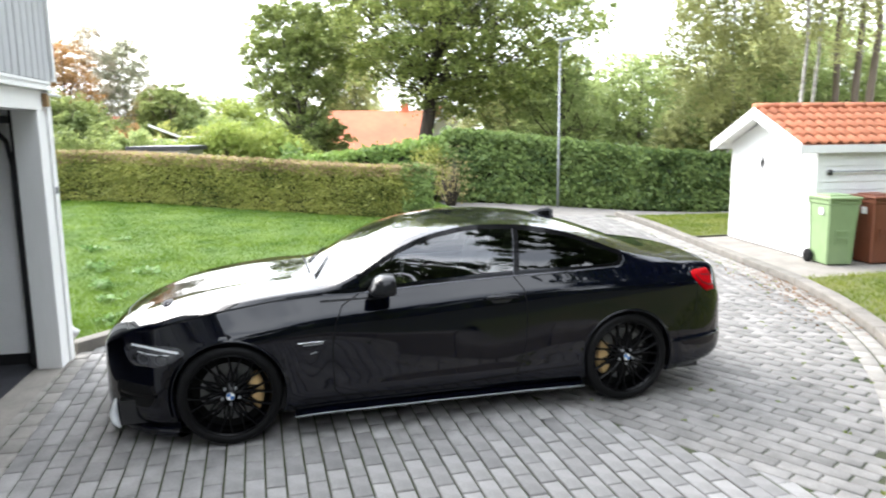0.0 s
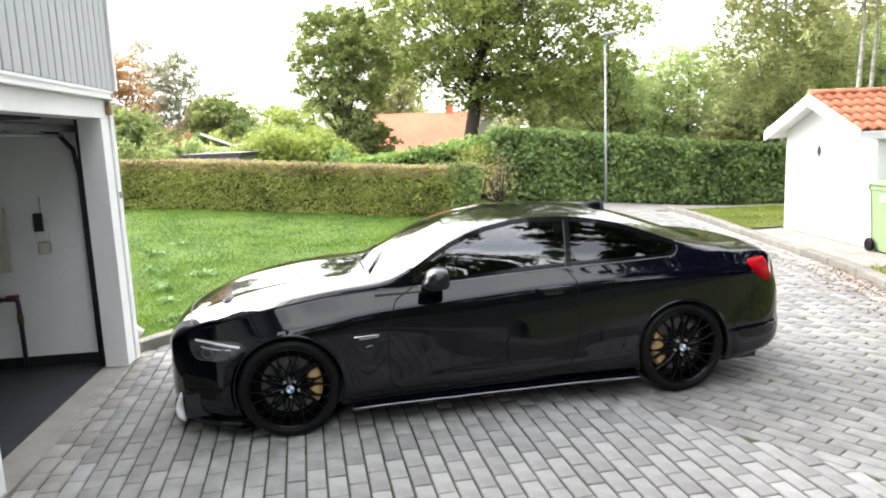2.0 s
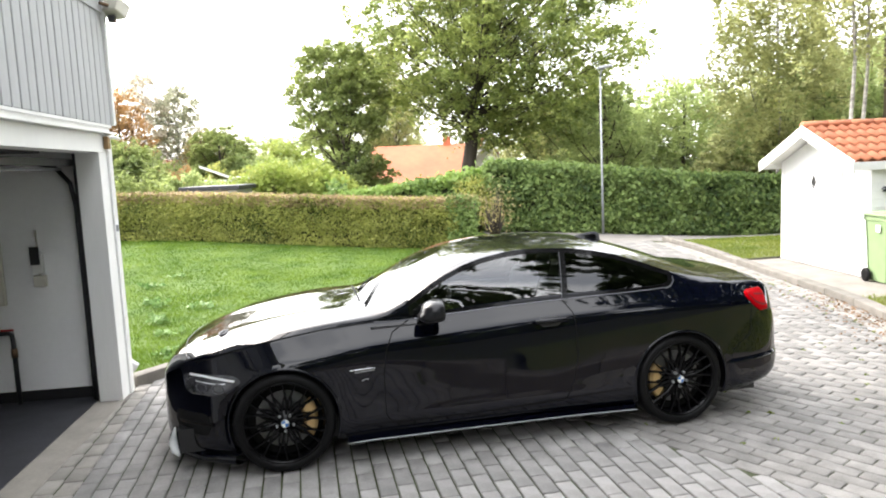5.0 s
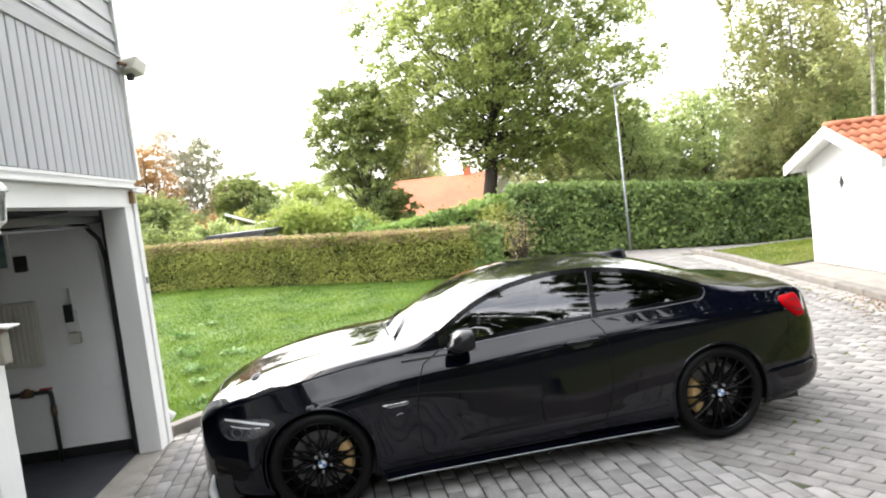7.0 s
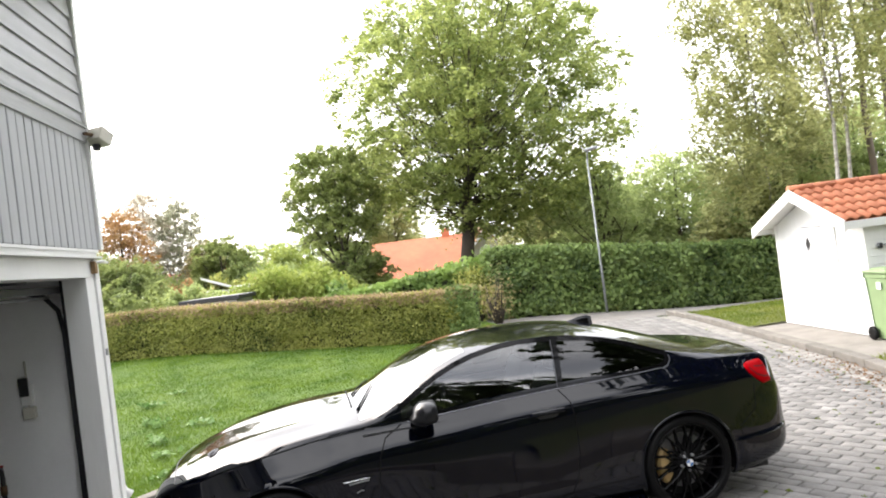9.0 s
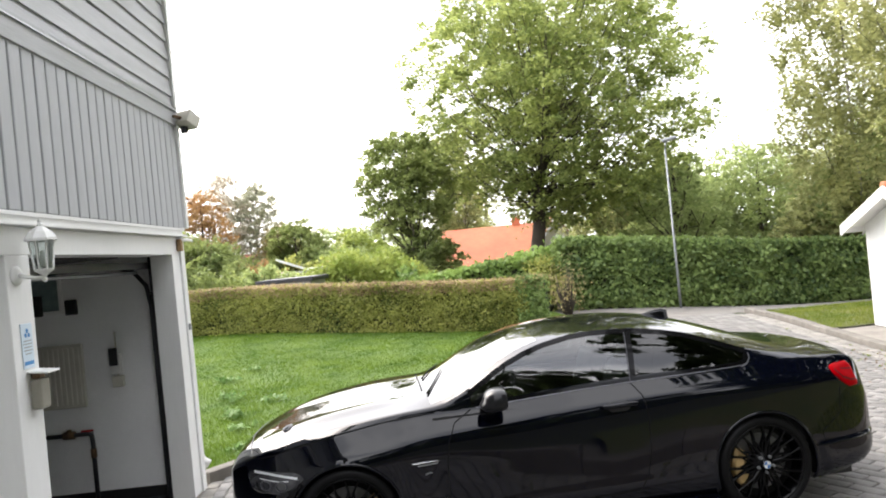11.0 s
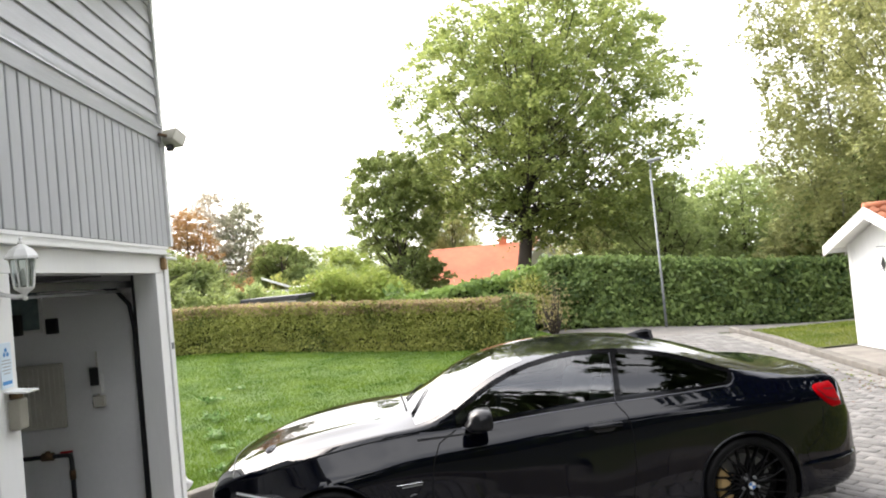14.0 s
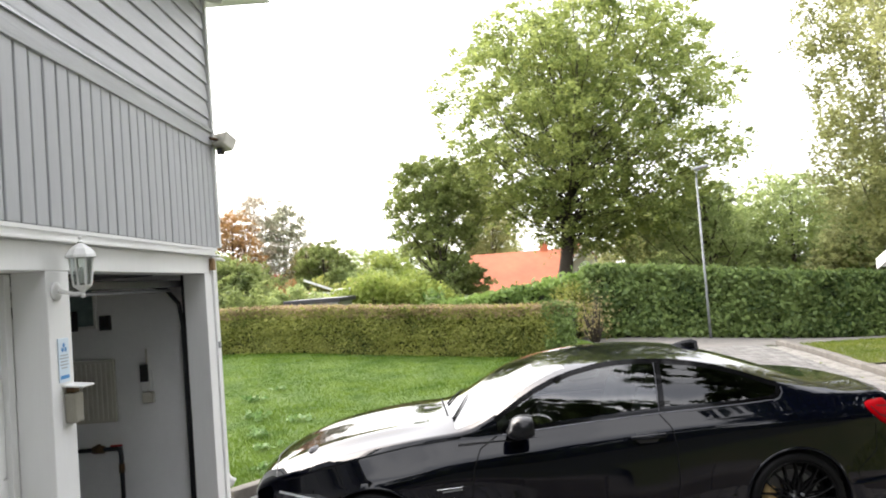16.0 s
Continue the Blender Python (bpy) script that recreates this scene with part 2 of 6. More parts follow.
M["maple"] = leaf_mat("maple leaves", (0.17, 0.225, 0.07), (0.41, 0.46, 0.15), 0.6, 0.5, 0.9)
M["oak"] = leaf_mat("oak leaves", (0.14, 0.185, 0.06), (0.35, 0.40, 0.135), 0.57)
M["shade_leaf"] = leaf_mat("leaves darkened for the car's reflection", (0.02, 0.04, 0.012), (0.07, 0.10, 0.03), 0.3)
M["birch_leaf"] = leaf_mat("birch leaves", (0.27, 0.285, 0.115), (0.50, 0.51, 0.225), 0.6)
M["wood_leaf"] = leaf_mat("woodland leaves", (0.24, 0.30, 0.115), (0.47, 0.54, 0.225), 0.62)
M["autumn"] = leaf_mat("autumn leaves", (0.28, 0.19, 0.085), (0.50, 0.30, 0.13), 0.55)
# paled past leaf colour: backlight and haze are put into the tone
M["pale_leaf"] = leaf_mat("thin leaves paled for haze", (0.44, 0.40, 0.31), (0.62, 0.56, 0.45), 0.55)
M["grey_leaf"] = leaf_mat("grey-green leaves", (0.30, 0.31, 0.21), (0.48, 0.48, 0.34), 0.55)
M["brown_leaf"] = leaf_mat("olive brown leaves", (0.21, 0.18, 0.08), (0.40, 0.34, 0.16), 0.5)
M["creeper"] = leaf_mat("glossy creeper leaves", (0.07, 0.125, 0.03), (0.27, 0.38, 0.10), 0.4, 0.35, 1.0)
M["bamboo"] = leaf_mat("yellow-green leaves", (0.21, 0.28, 0.055), (0.42, 0.47, 0.13), 0.5)
M["hedge_leaf"] = leaf_mat("hornbeam leaves", (0.075, 0.105, 0.022), (0.36, 0.37, 0.095), 0.4, 0.5, 1.15)
M["hedge_top"] = leaf_mat("clipped brown hedge twigs", (0.25, 0.18, 0.09), (0.44, 0.33, 0.19), 0.3)
M["hedge_dark"] = leaf_mat("dark hedge leaves", (0.045, 0.085, 0.024), (0.215, 0.295, 0.09), 0.35, 0.4, 1.0)
# near-black, as the shade inside a hedge is held in this colour
M["core"] = mat("near-black inner hedge shade", (0.018, 0.022, 0.008), 1.0)
M["flower"] = leaf_mat("yellow flowers", (0.55, 0.36, 0.01), (0.8, 0.55, 0.03), 0.2)
M["sign_red"] = mat("red emblem", (0.4, 0.02, 0.02), 0.4)
M["far_white"] = mat("white house wall", (0.74, 0.73, 0.70), 0.8, var=0.1, scale=2)


# ---- building helpers ----
def mesh_ob(name, verts, faces, material, parent=None, smooth=False, label="", m=None):
    me = bpy.data.meshes.new(name)
    me.from_pydata([tuple(map(float, v)) for v in verts], [], [tuple(map(int, q)) for q in faces])
    if material: me.materials.append(material)
    if smooth: me.polygons.foreach_set("use_smooth", [True] * len(me.polygons))
    me.update()
    ob = new(name, me)
    if parent is not None: ob.parent = parent
    if m is not None: ob.matrix_basis = m
    if label: tagged(ob, label)
    return ob


def part(name, bm, material, parent, label="", smooth=False, m=None):
    me = bpy.data.meshes.new(name)
    bmesh.ops.recalc_face_normals(bm, faces=bm.faces)
    bm.to_mesh(me); bm.free()
    if material: me.materials.append(material)
    if smooth: me.polygons.foreach_set("use_smooth", [True] * len(me.polygons))
    ob = new(name, me)
    if parent is not None: ob.parent = parent
    if m is not None: ob.matrix_basis = m
    if label: tagged(ob, label)
    return ob


def thing(name, m, label, category, group="", kind=""):
    return tagged(set_basis(new(name), m), label, category, group, kind)


def set_basis(ob, m):
    ob.matrix_basis = m
    return ob


def box(bm, lo, hi, bevel=0.0, m=None, seg=2):
    g = bmesh.ops.create_cube(bm, size=1)
    vs = g["verts"]
    c, d = [(a + b) / 2 for a, b in zip(lo, hi)], [max(abs(b - a), 1e-4) for a, b in zip(lo, hi)]
    t = Matrix.Translation(c) @ Matrix.Diagonal((*d, 1))
    bmesh.ops.transform(bm, matrix=(m @ t) if m is not None else t, verts=vs)
    if bevel > 0:
        es = {e for v in vs for e in v.link_edges}
        bmesh.ops.bevel(bm, geom=list(es), offset=min(bevel, min(d) * 0.45), segments=seg, affect="EDGES", profile=0.5)
    return bm


def boxes(items, bevel=0.0):
    bm = bmesh.new()
    for lo, hi in items: box(bm, lo, hi, bevel)
    return bm


def tube(points, radii, sides=10, closed_ends=True):
    """A tapered tube through points: verts and faces."""
    pts = [Vector(p) for p in points]
    if isinstance(radii, (int, float)): radii = [radii] * len(pts)
    vs, fs, up = [], [], None
    for i, p in enumerate(pts):
        d = (pts[min(i + 1, len(pts) - 1)] - pts[max(i - 1, 0)]).normalized()
        if up is None: up = d.orthogonal().normalized()
        up = (up - d * up.dot(d)).normalized()
        side = d.cross(up)
        for k in range(sides):
            a = 2 * math.pi * k / sides
            vs.append(p + (up * math.cos(a) + side * math.sin(a)) * radii[i])
    for i in range(len(pts) - 1):
        for k in range(sides):
            k2 = (k + 1) % sides
            fs.append((i * sides + k, i * sides + k2, (i + 1) * sides + k2, (i + 1) * sides + k))
    if closed_ends:
        fs.append(tuple(range(sides))[::-1]); fs.append(tuple((len(pts) - 1) * sides + k for k in range(sides)))
    return vs, fs


def join(lists):
    vs, fs = [], []
    for v, f in lists:
        o = len(vs); vs += list(v); fs += [tuple(i + o for i in q) for q in f]
    return vs, fs


def lathe(profile, sides=48, axis="z"):
    """Turn (radius, height) points about an axis."""
    vs, fs = [], []
    for r, h in profile:
        for k in range(sides):
            a = 2 * math.pi * k / sides
            c, s = r * math.cos(a), r * math.sin(a)
            vs.append((c, s, h) if axis == "z" else (c, h, s))
    n = len(profile)
    for i in range(n - 1):
        for k in range(sides):
            k2 = (k + 1) % sides
            fs.append((i * sides + k, i * sides + k2, (i + 1) * sides + k2, (i + 1) * sides + k))
    return vs, fs


def curve1(xs, ys):
    """A smooth function through points that does not overshoot."""
    xs, ys = np.array(xs, float), np.array(ys, float)
    h, d = np.diff(xs), np.diff(ys) / np.diff(xs)
    m = np.zeros(len(xs)); m[0], m[-1] = d[0], d[-1]
    for i in range(1, len(xs) - 1):
        m[i] = 0 if d[i - 1] * d[i] <= 0 else 3 * (h[i - 1] + h[i]) / ((2 * h[i] + h[i - 1]) / d[i - 1] + (h[i] + 2 * h[i - 1]) / d[i])
    def at(x):
        x = np.clip(np.asarray(x, float), xs[0], xs[-1])
        i = np.clip(np.searchsorted(xs, x) - 1, 0, len(h) - 1)
        t = (x - xs[i]) / h[i]
        return (2 * t**3 - 3 * t**2 + 1) * ys[i] + (t**3 - 2 * t**2 + t) * h[i] * m[i] + (3 * t**2 - 2 * t**3) * ys[i + 1] + (t**3 - t**2) * h[i] * m[i + 1]
    return at


def flowing(xs, ys, soft=.05):
    """A smooth function through points, with its bends eased over a length."""
    c = curve1(xs, ys)
    grid = np.linspace(xs[0], xs[-1], 1200)
    k = np.exp(-.5 * np.linspace(-2.2, 2.2, 23) ** 2); k /= k.sum()
    room = np.minimum(1, np.minimum(grid - xs[0], xs[-1] - grid) / (2.2 * soft))
    vals = sum(w * c(grid + o * soft * room) for w, o in zip(k, np.linspace(-2.2, 2.2, 23)))
    return lambda x: np.interp(np.asarray(x, float), grid, vals)


def ramp(v, a, b):
    t = np.clip((np.asarray(v, float) - a) / (b - a), 0, 1)
    return t * t * (3 - 2 * t)


def ground_z(x, y):
    """The lie of the land: level drive, a lawn that rises to its hedge, a street that falls away."""
    return 0.40 * ramp(y, 4, 15) * ramp(-x, -4.5, 4.2) - 0.55 * ramp(y, 8, 16) * ramp(x, 5, 14)


KC, KR, KE = (-3.02, 5.96), 10.0, -12.0     # the kerb's arc round the drive; from KE degrees on it runs straight


def arc(r, deg):
    """A place along the kerb's line, at r from the arc's middle."""
    d = radians(min(deg, KE))
    s = radians(max(0, deg - KE)) * KR
    return KC[0] + r * math.cos(d) - s * math.sin(d), KC[1] + r * math.sin(d) + s * math.cos(d)


def kerb_d(x, y):
    """How far outside the drive's edge a place lies."""
    x, y = np.asarray(x, float) - KC[0], np.asarray(y, float) - KC[1]
    ang = np.degrees(np.arctan2(y, x))
    n = (math.cos(radians(KE)), math.sin(radians(KE)))
    return np.where((ang < KE) & (ang > -150), np.hypot(x, y) - KR, x * n[0] + y * n[1] - KR)


def leaves(rng, centres, radii, count, size, flat=0.0, shell=0.55, squash=(1, 1, 1), droop=0.0, tufts=0):
    """count leaf quads in blobs, or in small tufts set round each blob: vertices and faces as arrays."""
    centres, radii = np.asarray(centres, float), np.asarray(radii, float)
    pick = rng.choice(len(centres), count, p=radii**2 / (radii**2).sum())
    def spread(n, r0):
        d = rng.normal(size=(n, 3)); d /= np.linalg.norm(d, axis=1)[:, None]
        return d, d * (r0 * (shell + (1 - shell) * rng.random(n) ** .6) * (.75 + .5 * rng.random(n)))[:, None] * np.array(squash)
    if tufts:
        k = len(centres) * tufts
        d0, off = spread(k, np.repeat(radii, tufts))
        off[:, 2] -= droop * rng.random(k)
        which = pick * tufts + rng.integers(0, tufts, count)
        r1 = np.repeat(radii, tufts)[which] * .30 * (.5 + np.repeat(rng.random(len(centres) * tufts), 1)[which])
        g_ = rng.normal(size=(count, 3)) * (.62, .62, .34)
        g_[:, 2] -= .35 * (g_[:, 0] ** 2 + g_[:, 1] ** 2)          # tufts arch over at their rim
        p = centres[pick] + off[which] + g_ * r1[:, None]
        p[:, 2] -= droop * .4 * rng.random(count)
        d = d0[which]
    else:
        d, off = spread(count, radii[pick])
        p = centres[pick] + off
        p[:, 2] -= droop * rng.random(count)
    a = rng.normal(size=(count, 3)); a[:, 2] *= 1 - flat; a /= np.linalg.norm(a, axis=1)[:, None]
    b = np.cross(a, rng.normal(size=(count, 3)) + d * 0.6 + np.array([0, 0, 2.2 * flat])); b /= np.linalg.norm(b, axis=1)[:, None] + 1e-9
    s = size * (0.6 + 0.8 * rng.random(count))[:, None]
    v = np.stack([p - a * s, p + b * s * 0.55, p + a * s, p - b * s * 0.55], 1).reshape(-1, 3)
    return v, np.arange(count * 4).reshape(-1, 4)


def raw_mesh(name, v, f, material, parent=None, kind="", label=""):
    v, f = np.asarray(v, np.float32), np.asarray(f, np.int32)
    me = bpy.data.meshes.new(name)
    k = f.shape[1]
    me.vertices.add(len(v)); me.vertices.foreach_set("co", v.ravel())
    me.loops.add(f.size); me.loops.foreach_set("vertex_index", f.ravel())
    me.polygons.add(len(f)); me.polygons.foreach_set("loop_start", np.arange(0, f.size, k, dtype=np.int32))
    me.materials.append(material)
    me.update(calc_edges=True); me.validate()
    ob = new(name, me)
    if parent is not None: ob.parent = parent
    return tagged(ob, label, "", "", kind)


# ---- ground, drive, lawn and street ----
def sheet(name, outline_fn, x0, x1, y0, y1, step, z_off, material, label, category, kind="structure"):
    """A sheet on the land, of square cells whose middle passes outline_fn."""
    nx, ny = int((x1 - x0) / step) + 1, int((y1 - y0) / step) + 1
    gx, gy = np.meshgrid(np.linspace(x0, x1, nx), np.linspace(y0, y1, ny), indexing="ij")
    gz = ground_z(gx, gy) + z_off
    v = np.stack([gx, gy, gz], -1).reshape(-1, 3)
    i, j = np.meshgrid(np.arange(nx - 1), np.arange(ny - 1), indexing="ij")
    cx, cy = (gx[:-1, :-1] + gx[1:, 1:]) / 2, (gy[:-1, :-1] + gy[1:, 1:]) / 2
    keep = outline_fn(cx, cy).ravel()
    a = (i * ny + j).ravel()[keep]
    ob = raw_mesh(name, v, np.stack([a, a + ny, a + ny + 1, a + 1], 1), material)
    return tagged(ob, label, category, "", kind)


def inside_kerb(x, y, r=0.0):
    return kerb_d(x, y) < r


def lawn_edge(y):
    """The x at which the lawn ends and the drive begins."""
    return np.interp(y, [2.45, 2.9, 3.6, 5, 8, 10.6, 11.6], [-1.62, -1.2, -.55, .5, 2.9, 4.6, 5.2])


def on_lawn(x, y):
    return (y > 2.5) & (x < lawn_edge(y)) & (y < 15.5) & (x > -12)


def on_street(x, y):
    return (y > 10.2 + .0 * x) & ~on_lawn(x, y) & (y < 18) & (x > 3.2)


def on_paving(x, y):
    return inside_kerb(x, y, .3) & ~on_lawn(x, y) & (y < 11.2) & (y > -9) & (x > -1.62)


BIG = 400
ticks = sorted(set([-BIG, -150, -80, -50] + list(np.arange(-40, 50.1, 1.0)) + [60, 80, 150, BIG]))
gz0 = -.05
nx = len(ticks)
gx, gy = np.meshgrid(ticks, ticks, indexing="ij")
flat = np.stack([gx, gy, ground_z(gx, gy) + gz0], -1).reshape(-1, 3)
i, j = np.meshgrid(np.arange(nx - 1), np.arange(nx - 1), indexing="ij")
a = (i * nx + j).ravel()
ground = raw_mesh("ground", flat, np.stack([a, a + nx, a + nx + 1, a + 1], 1), M["earth"])
tagged(ground, "dark mossy earth reaching away under the trees", "ground", "", "structure")
street = sheet("road", on_street, 3, 30, 9.5, 17, .25, -.022, M["asphalt"], "dusty pale asphalt street past the hedges", "road")
lawn = sheet("lawn", on_lawn, -12, 6, 2.4, 15.6, .15, .0, M["soil"], "bright green mown lawn rising to the hedge", "lawn")
pavement = sheet("pavement", lambda x, y: on_paving(x, y) & (np.abs(x) < 40), -1.8, 9.2, -9, 11.4, .2, -.014, M["joint"], "drive of grey concrete block paving with mossy joints", "paving")

# ---- grass ----
def blades(rng, x, y, h, w, z_off=0.0):
    n = len(x)
    a = rng.random(n) * 6.283
    dx, dy = np.cos(a) * w, np.sin(a) * w
    lean = rng.normal(size=(n, 2)) * h[:, None] * .45
    z = ground_z(x, y) + z_off
    v = np.stack([np.stack([x - dx, y - dy, z], 1), np.stack([x + dx, y + dy, z], 1), np.stack([x + lean[:, 0], y + lean[:, 1], z + h], 1)], 1).reshape(-1, 3)
    return v, np.arange(n * 3).reshape(-1, 3)


rng = np.random.default_rng(4)
n = 300000
gx_, gy_ = rng.uniform(-7, 5.2, n), 2.5 + 12.5 * rng.random(n) ** 1.35
ok = on_lawn(gx_ + .03, gy_)
gx_, gy_ = gx_[ok], gy_[ok]
patch = np.array([noise.noise(Vector((x * .9, y * .9, 0))) for x, y in zip(gx_, gy_)])
gh_ = (.022 + .02 * rng.random(len(gx_))) * (1 + .7 * patch)
v, f = blades(rng, gx_, gy_, gh_, np.full(len(gx_), .0045))
raw_mesh("grass", v, f, M["grass"], lawn, "stuff", "short green lawn grass")
# broad weeds in the lawn
wv, wf = [], []
for wx, wy in ((-1.8, 5.4), (-1.8, 5.7), (-2.1, 6.8), (-2.05, 6.55), (-1.4, 3.5), (-1.15, 3.8), (-2.1, 8.9), (-2.4, 8.1), (-1.6, 4.6), (-1.3, 6.2)):
    c = [(wx + rng.normal() * .09, wy + rng.normal() * .09, float(ground_z(wx, wy)) + .03 + .05 * rng.random()) for _ in range(7)]
    v, f = leaves(rng, c, [.05] * 7, 42, .042, flat=.5, squash=(1, 1, .5))
    wf.append(f + sum(len(q) for q in wv)); wv.append(v)
raw_mesh("weeds", np.concatenate(wv), np.concatenate(wf), M["weed"], lawn, "stuff", "clumps of broad-leaved weeds")

# verge beyond the kerb: grass up to the shed and the street
def on_verge(x, y):
    return (kerb_d(x, y) > .48) & (x < 16) & (x > 2.6) & (y < 10.4) & (y > -4) & ~((x > 7) & (x < 11) & (y > 3.2 + .5 * np.maximum(x - 8.6, 0)) & (y < 6.9))


verge = sheet("verge", on_verge, -4, 16, -8, 10.4, .1, .035, M["soil_dry"], "rough grass verge beside the shed", "grass")
n = 90000
gx_, gy_ = rng.uniform(4.4, 12, n), rng.uniform(-1.5, 10.4, n)
ok = on_verge(gx_, gy_)
gx_, gy_ = gx_[ok], gy_[ok]
v, f = blades(rng, gx_, gy_, .03 + .03 * rng.random(len(gx_)), np.full(len(gx_), .006), .035)
raw_mesh("grass", v, f, M["grass_dry"], verge, "stuff", "yellowish rough grass")
# the hard standing round the shed
standing = sheet("hard_standing", lambda x, y: (kerb_d(x, y) > .47) & (x < 11.05) & (y > 3.1 + .5 * np.maximum(x - 8.6, 0)) & (y < 7.0), 6.6, 11.2, 3.0, 7.2, .08, .006, M["concrete"], "pale concrete strip under the shed and bins", "paving")

# kerb stones and the two pale rows inside them
kerb = tagged(new("kerb"), "low weathered concrete kerb stones along the drive", "kerb", "", "structure")


def kerb_stone(length, w=.17, h=.085):
    bm = bmesh.new()
    box(bm, (-w / 2, -length / 2, -.1), (w / 2, length / 2, h), .014)
    me = bpy.data.meshes.new("kerb_stone"); bm.to_mesh(me); bm.free()
    me.materials.append(M["kerb"])
    return me


stone = kerb_stone(.765)
deg = -100.0
while deg < 30:
    x, y = arc(KR + .40, deg)
    ob = new("kerb_stone", stone); ob.parent = kerb
    ob.matrix_basis = pose(x, y, float(ground_z(x, y)) + random.uniform(-.008, .006), random.uniform(-.6, .6), random.uniform(-1.5, 1), min(deg, KE))
    deg += math.degrees(.775 / (KR + .40))
lawn_kerb = tagged(new("kerb"), "low concrete kerb along the lawn", "kerb", "", "structure")
stone = kerb_stone(.60, .14, .10)
prev = None
for y in np.arange(2.5, 11.0, .02):
    p = (float(lawn_edge(y)) + .06, float(y))
    if prev is None or math.hypot(p[0] - prev[0], p[1] - prev[1]) > .61:
        if prev:
            a = math.degrees(math.atan2(p[1] - prev[1], p[0] - prev[0])) - 90
            ob = new("kerb_stone", stone); ob.parent = lawn_kerb
            ob.matrix_basis = pose((p[0] + prev[0]) / 2, (p[1] + prev[1]) / 2, random.uniform(-.01, .006), 0, random.uniform(-1, 1), a)
        prev = p

# leaf litter against the kerb
n = 900
d_ = rng.normal(-19.0, 5.0, n); r_ = KR + .30 - np.abs(rng.normal(0, .28, n))
lx, ly = np.array([arc(r, d) for r, d in zip(r_, d_)]).T
c = np.stack([lx, ly, np.full(n, .012)], 1)
v, f = leaves(rng, c, np.full(n, .012), n, .015, flat=.85, squash=(1, 1, .4))
tagged(raw_mesh("leaf_litter", v, f, M["litter"], None, "stuff"), "drift of dry brown leaves against the kerb", "leaves")


# ---- the house with the garage ----
HOUSE = pose(-1.62, 0, 0, 0, 0, -4.0)
house = thing("house", HOUSE, "two-storey house clad in pale grey boards over a white garage front", "house")
CV, CL, OL, OR, PL = 2.41, 2.335, -.295, 2.045, -.535      # corner above and below, opening's ends, pillar's end along the wall
T = .20
part("garage_post", boxes([((-T, OR, 0), (0, CL - .10, 2.205))], .006), M["white"], house, "white painted post")
part("garage_pillar", boxes([((-T, PL, 0), (0, OL, 2.205))], .006), M["white"], house, "white painted pillar")
part("lintel", boxes([((-T, -6.0, 2.205), (.0, CL - .10, 2.365))], .004), M["white"], house, "white painted beam over the garage")
part("ledge", boxes([((-.05, -6.0, 2.368), (.055, CL + .02, 2.385)), ((-T, -6.0, 2.385), (.012, CL + .01, 2.448)), ((-.02, -6.0, 2.425), (.03, CL + .02, 2.45))], .003), M["white"], house)
part("corner_board", boxes([((-.12, CL - .098, 0.0), (.018, CL, 2.364))], .004), M["white"], house, "white corner board")
part("corner_board", boxes([((-.12, CV - .05, 2.452), (.054, CV + .012, 5.02))], .004), M["white"], house, "white corner board")
# wall behind the boards
part("upper_wall", boxes([((-8, -6.0, 2.45), (-.02, CV - .012, 5.0))]), M["grey"], house)
v0 = CV - .055
rnd = random.Random(3)
bmv = bmesh.new()
box(bmv, (.001, 0, 2.452), (.030, .119, 3.43), .005, seg=1)
mev = bpy.data.meshes.new("board"); bmv.to_mesh(mev); bmv.free(); mev.materials.append(M["grey"])
v1 = v0
while v1 > -3.2:
    v1 -= .1362
    ob = new("board", mev); ob.parent = house; ob.matrix_basis = pose(rnd.uniform(-.002, .002), v1 + .007, 0)
part("belt_board", boxes([((.0, -6.0, 3.425), (.046, CV - .052, 3.575))], .004), M["grey_h"], house)
part("belt_flashing", boxes([((.0, -6.0, 3.575), (.062, CV - .052, 3.587)), ((.05, -6.0, 3.558), (.062, CV - .052, 3.587))]), M["flash"], house, "grey metal drip edge")
z = 3.523
bmv = bmesh.new()
box(bmv, (.0, -6.0, 0), (.016, CV - .053, .180), .003, seg=1)
bmesh.ops.rotate(bmv, cent=(0, 0, .18), matrix=Matrix.Rotation(radians(-6), 3, "Y"), verts=bmv.verts)
mec = bpy.data.meshes.new("clapboard"); bmv.to_mesh(mec); bmv.free(); mec.materials.append(M["grey_h"])
while z < 4.95:
    ob = new("clapboard", mec); ob.parent = house; ob.matrix_basis = pose(rnd.uniform(0, .002), 0, z)
    z += .1735
part("side_wall", boxes([((-8, CL - .10, 0), (-.12, CL - .012, 2.45))]), M["white"], house)
part("back_wall", boxes([((-8, -6, 0), (-7.9, CL - .1, 2.45)), ((-8, -6.0, 0), (-.2, -5.9, 2.45))]), M["white"], house)
# eaves, gutter and roof
part("soffit", boxes([((-8.4, -6.4, 5.0), (.58, CV + .45, 5.05))]), M["white"], house)
part("fascia", boxes([((.56, -6.4, 5.05), (.59, CV + .45, 5.22)), ((-8.4, CV + .42, 5.05), (.56, CV + .45, 5.22))], .004), M["white"], house)
roof_v = [(.46, -6.5, 5.2), (.46, CV + .5, 5.2), (-4, CV + .5, 7.0), (-4, -6.5, 7.0), (-8.5, -6.5, 5.2), (-8.5, CV + .5, 5.2)]
roof_v += [(x, y, z + .08) for x, y, z in roof_v]
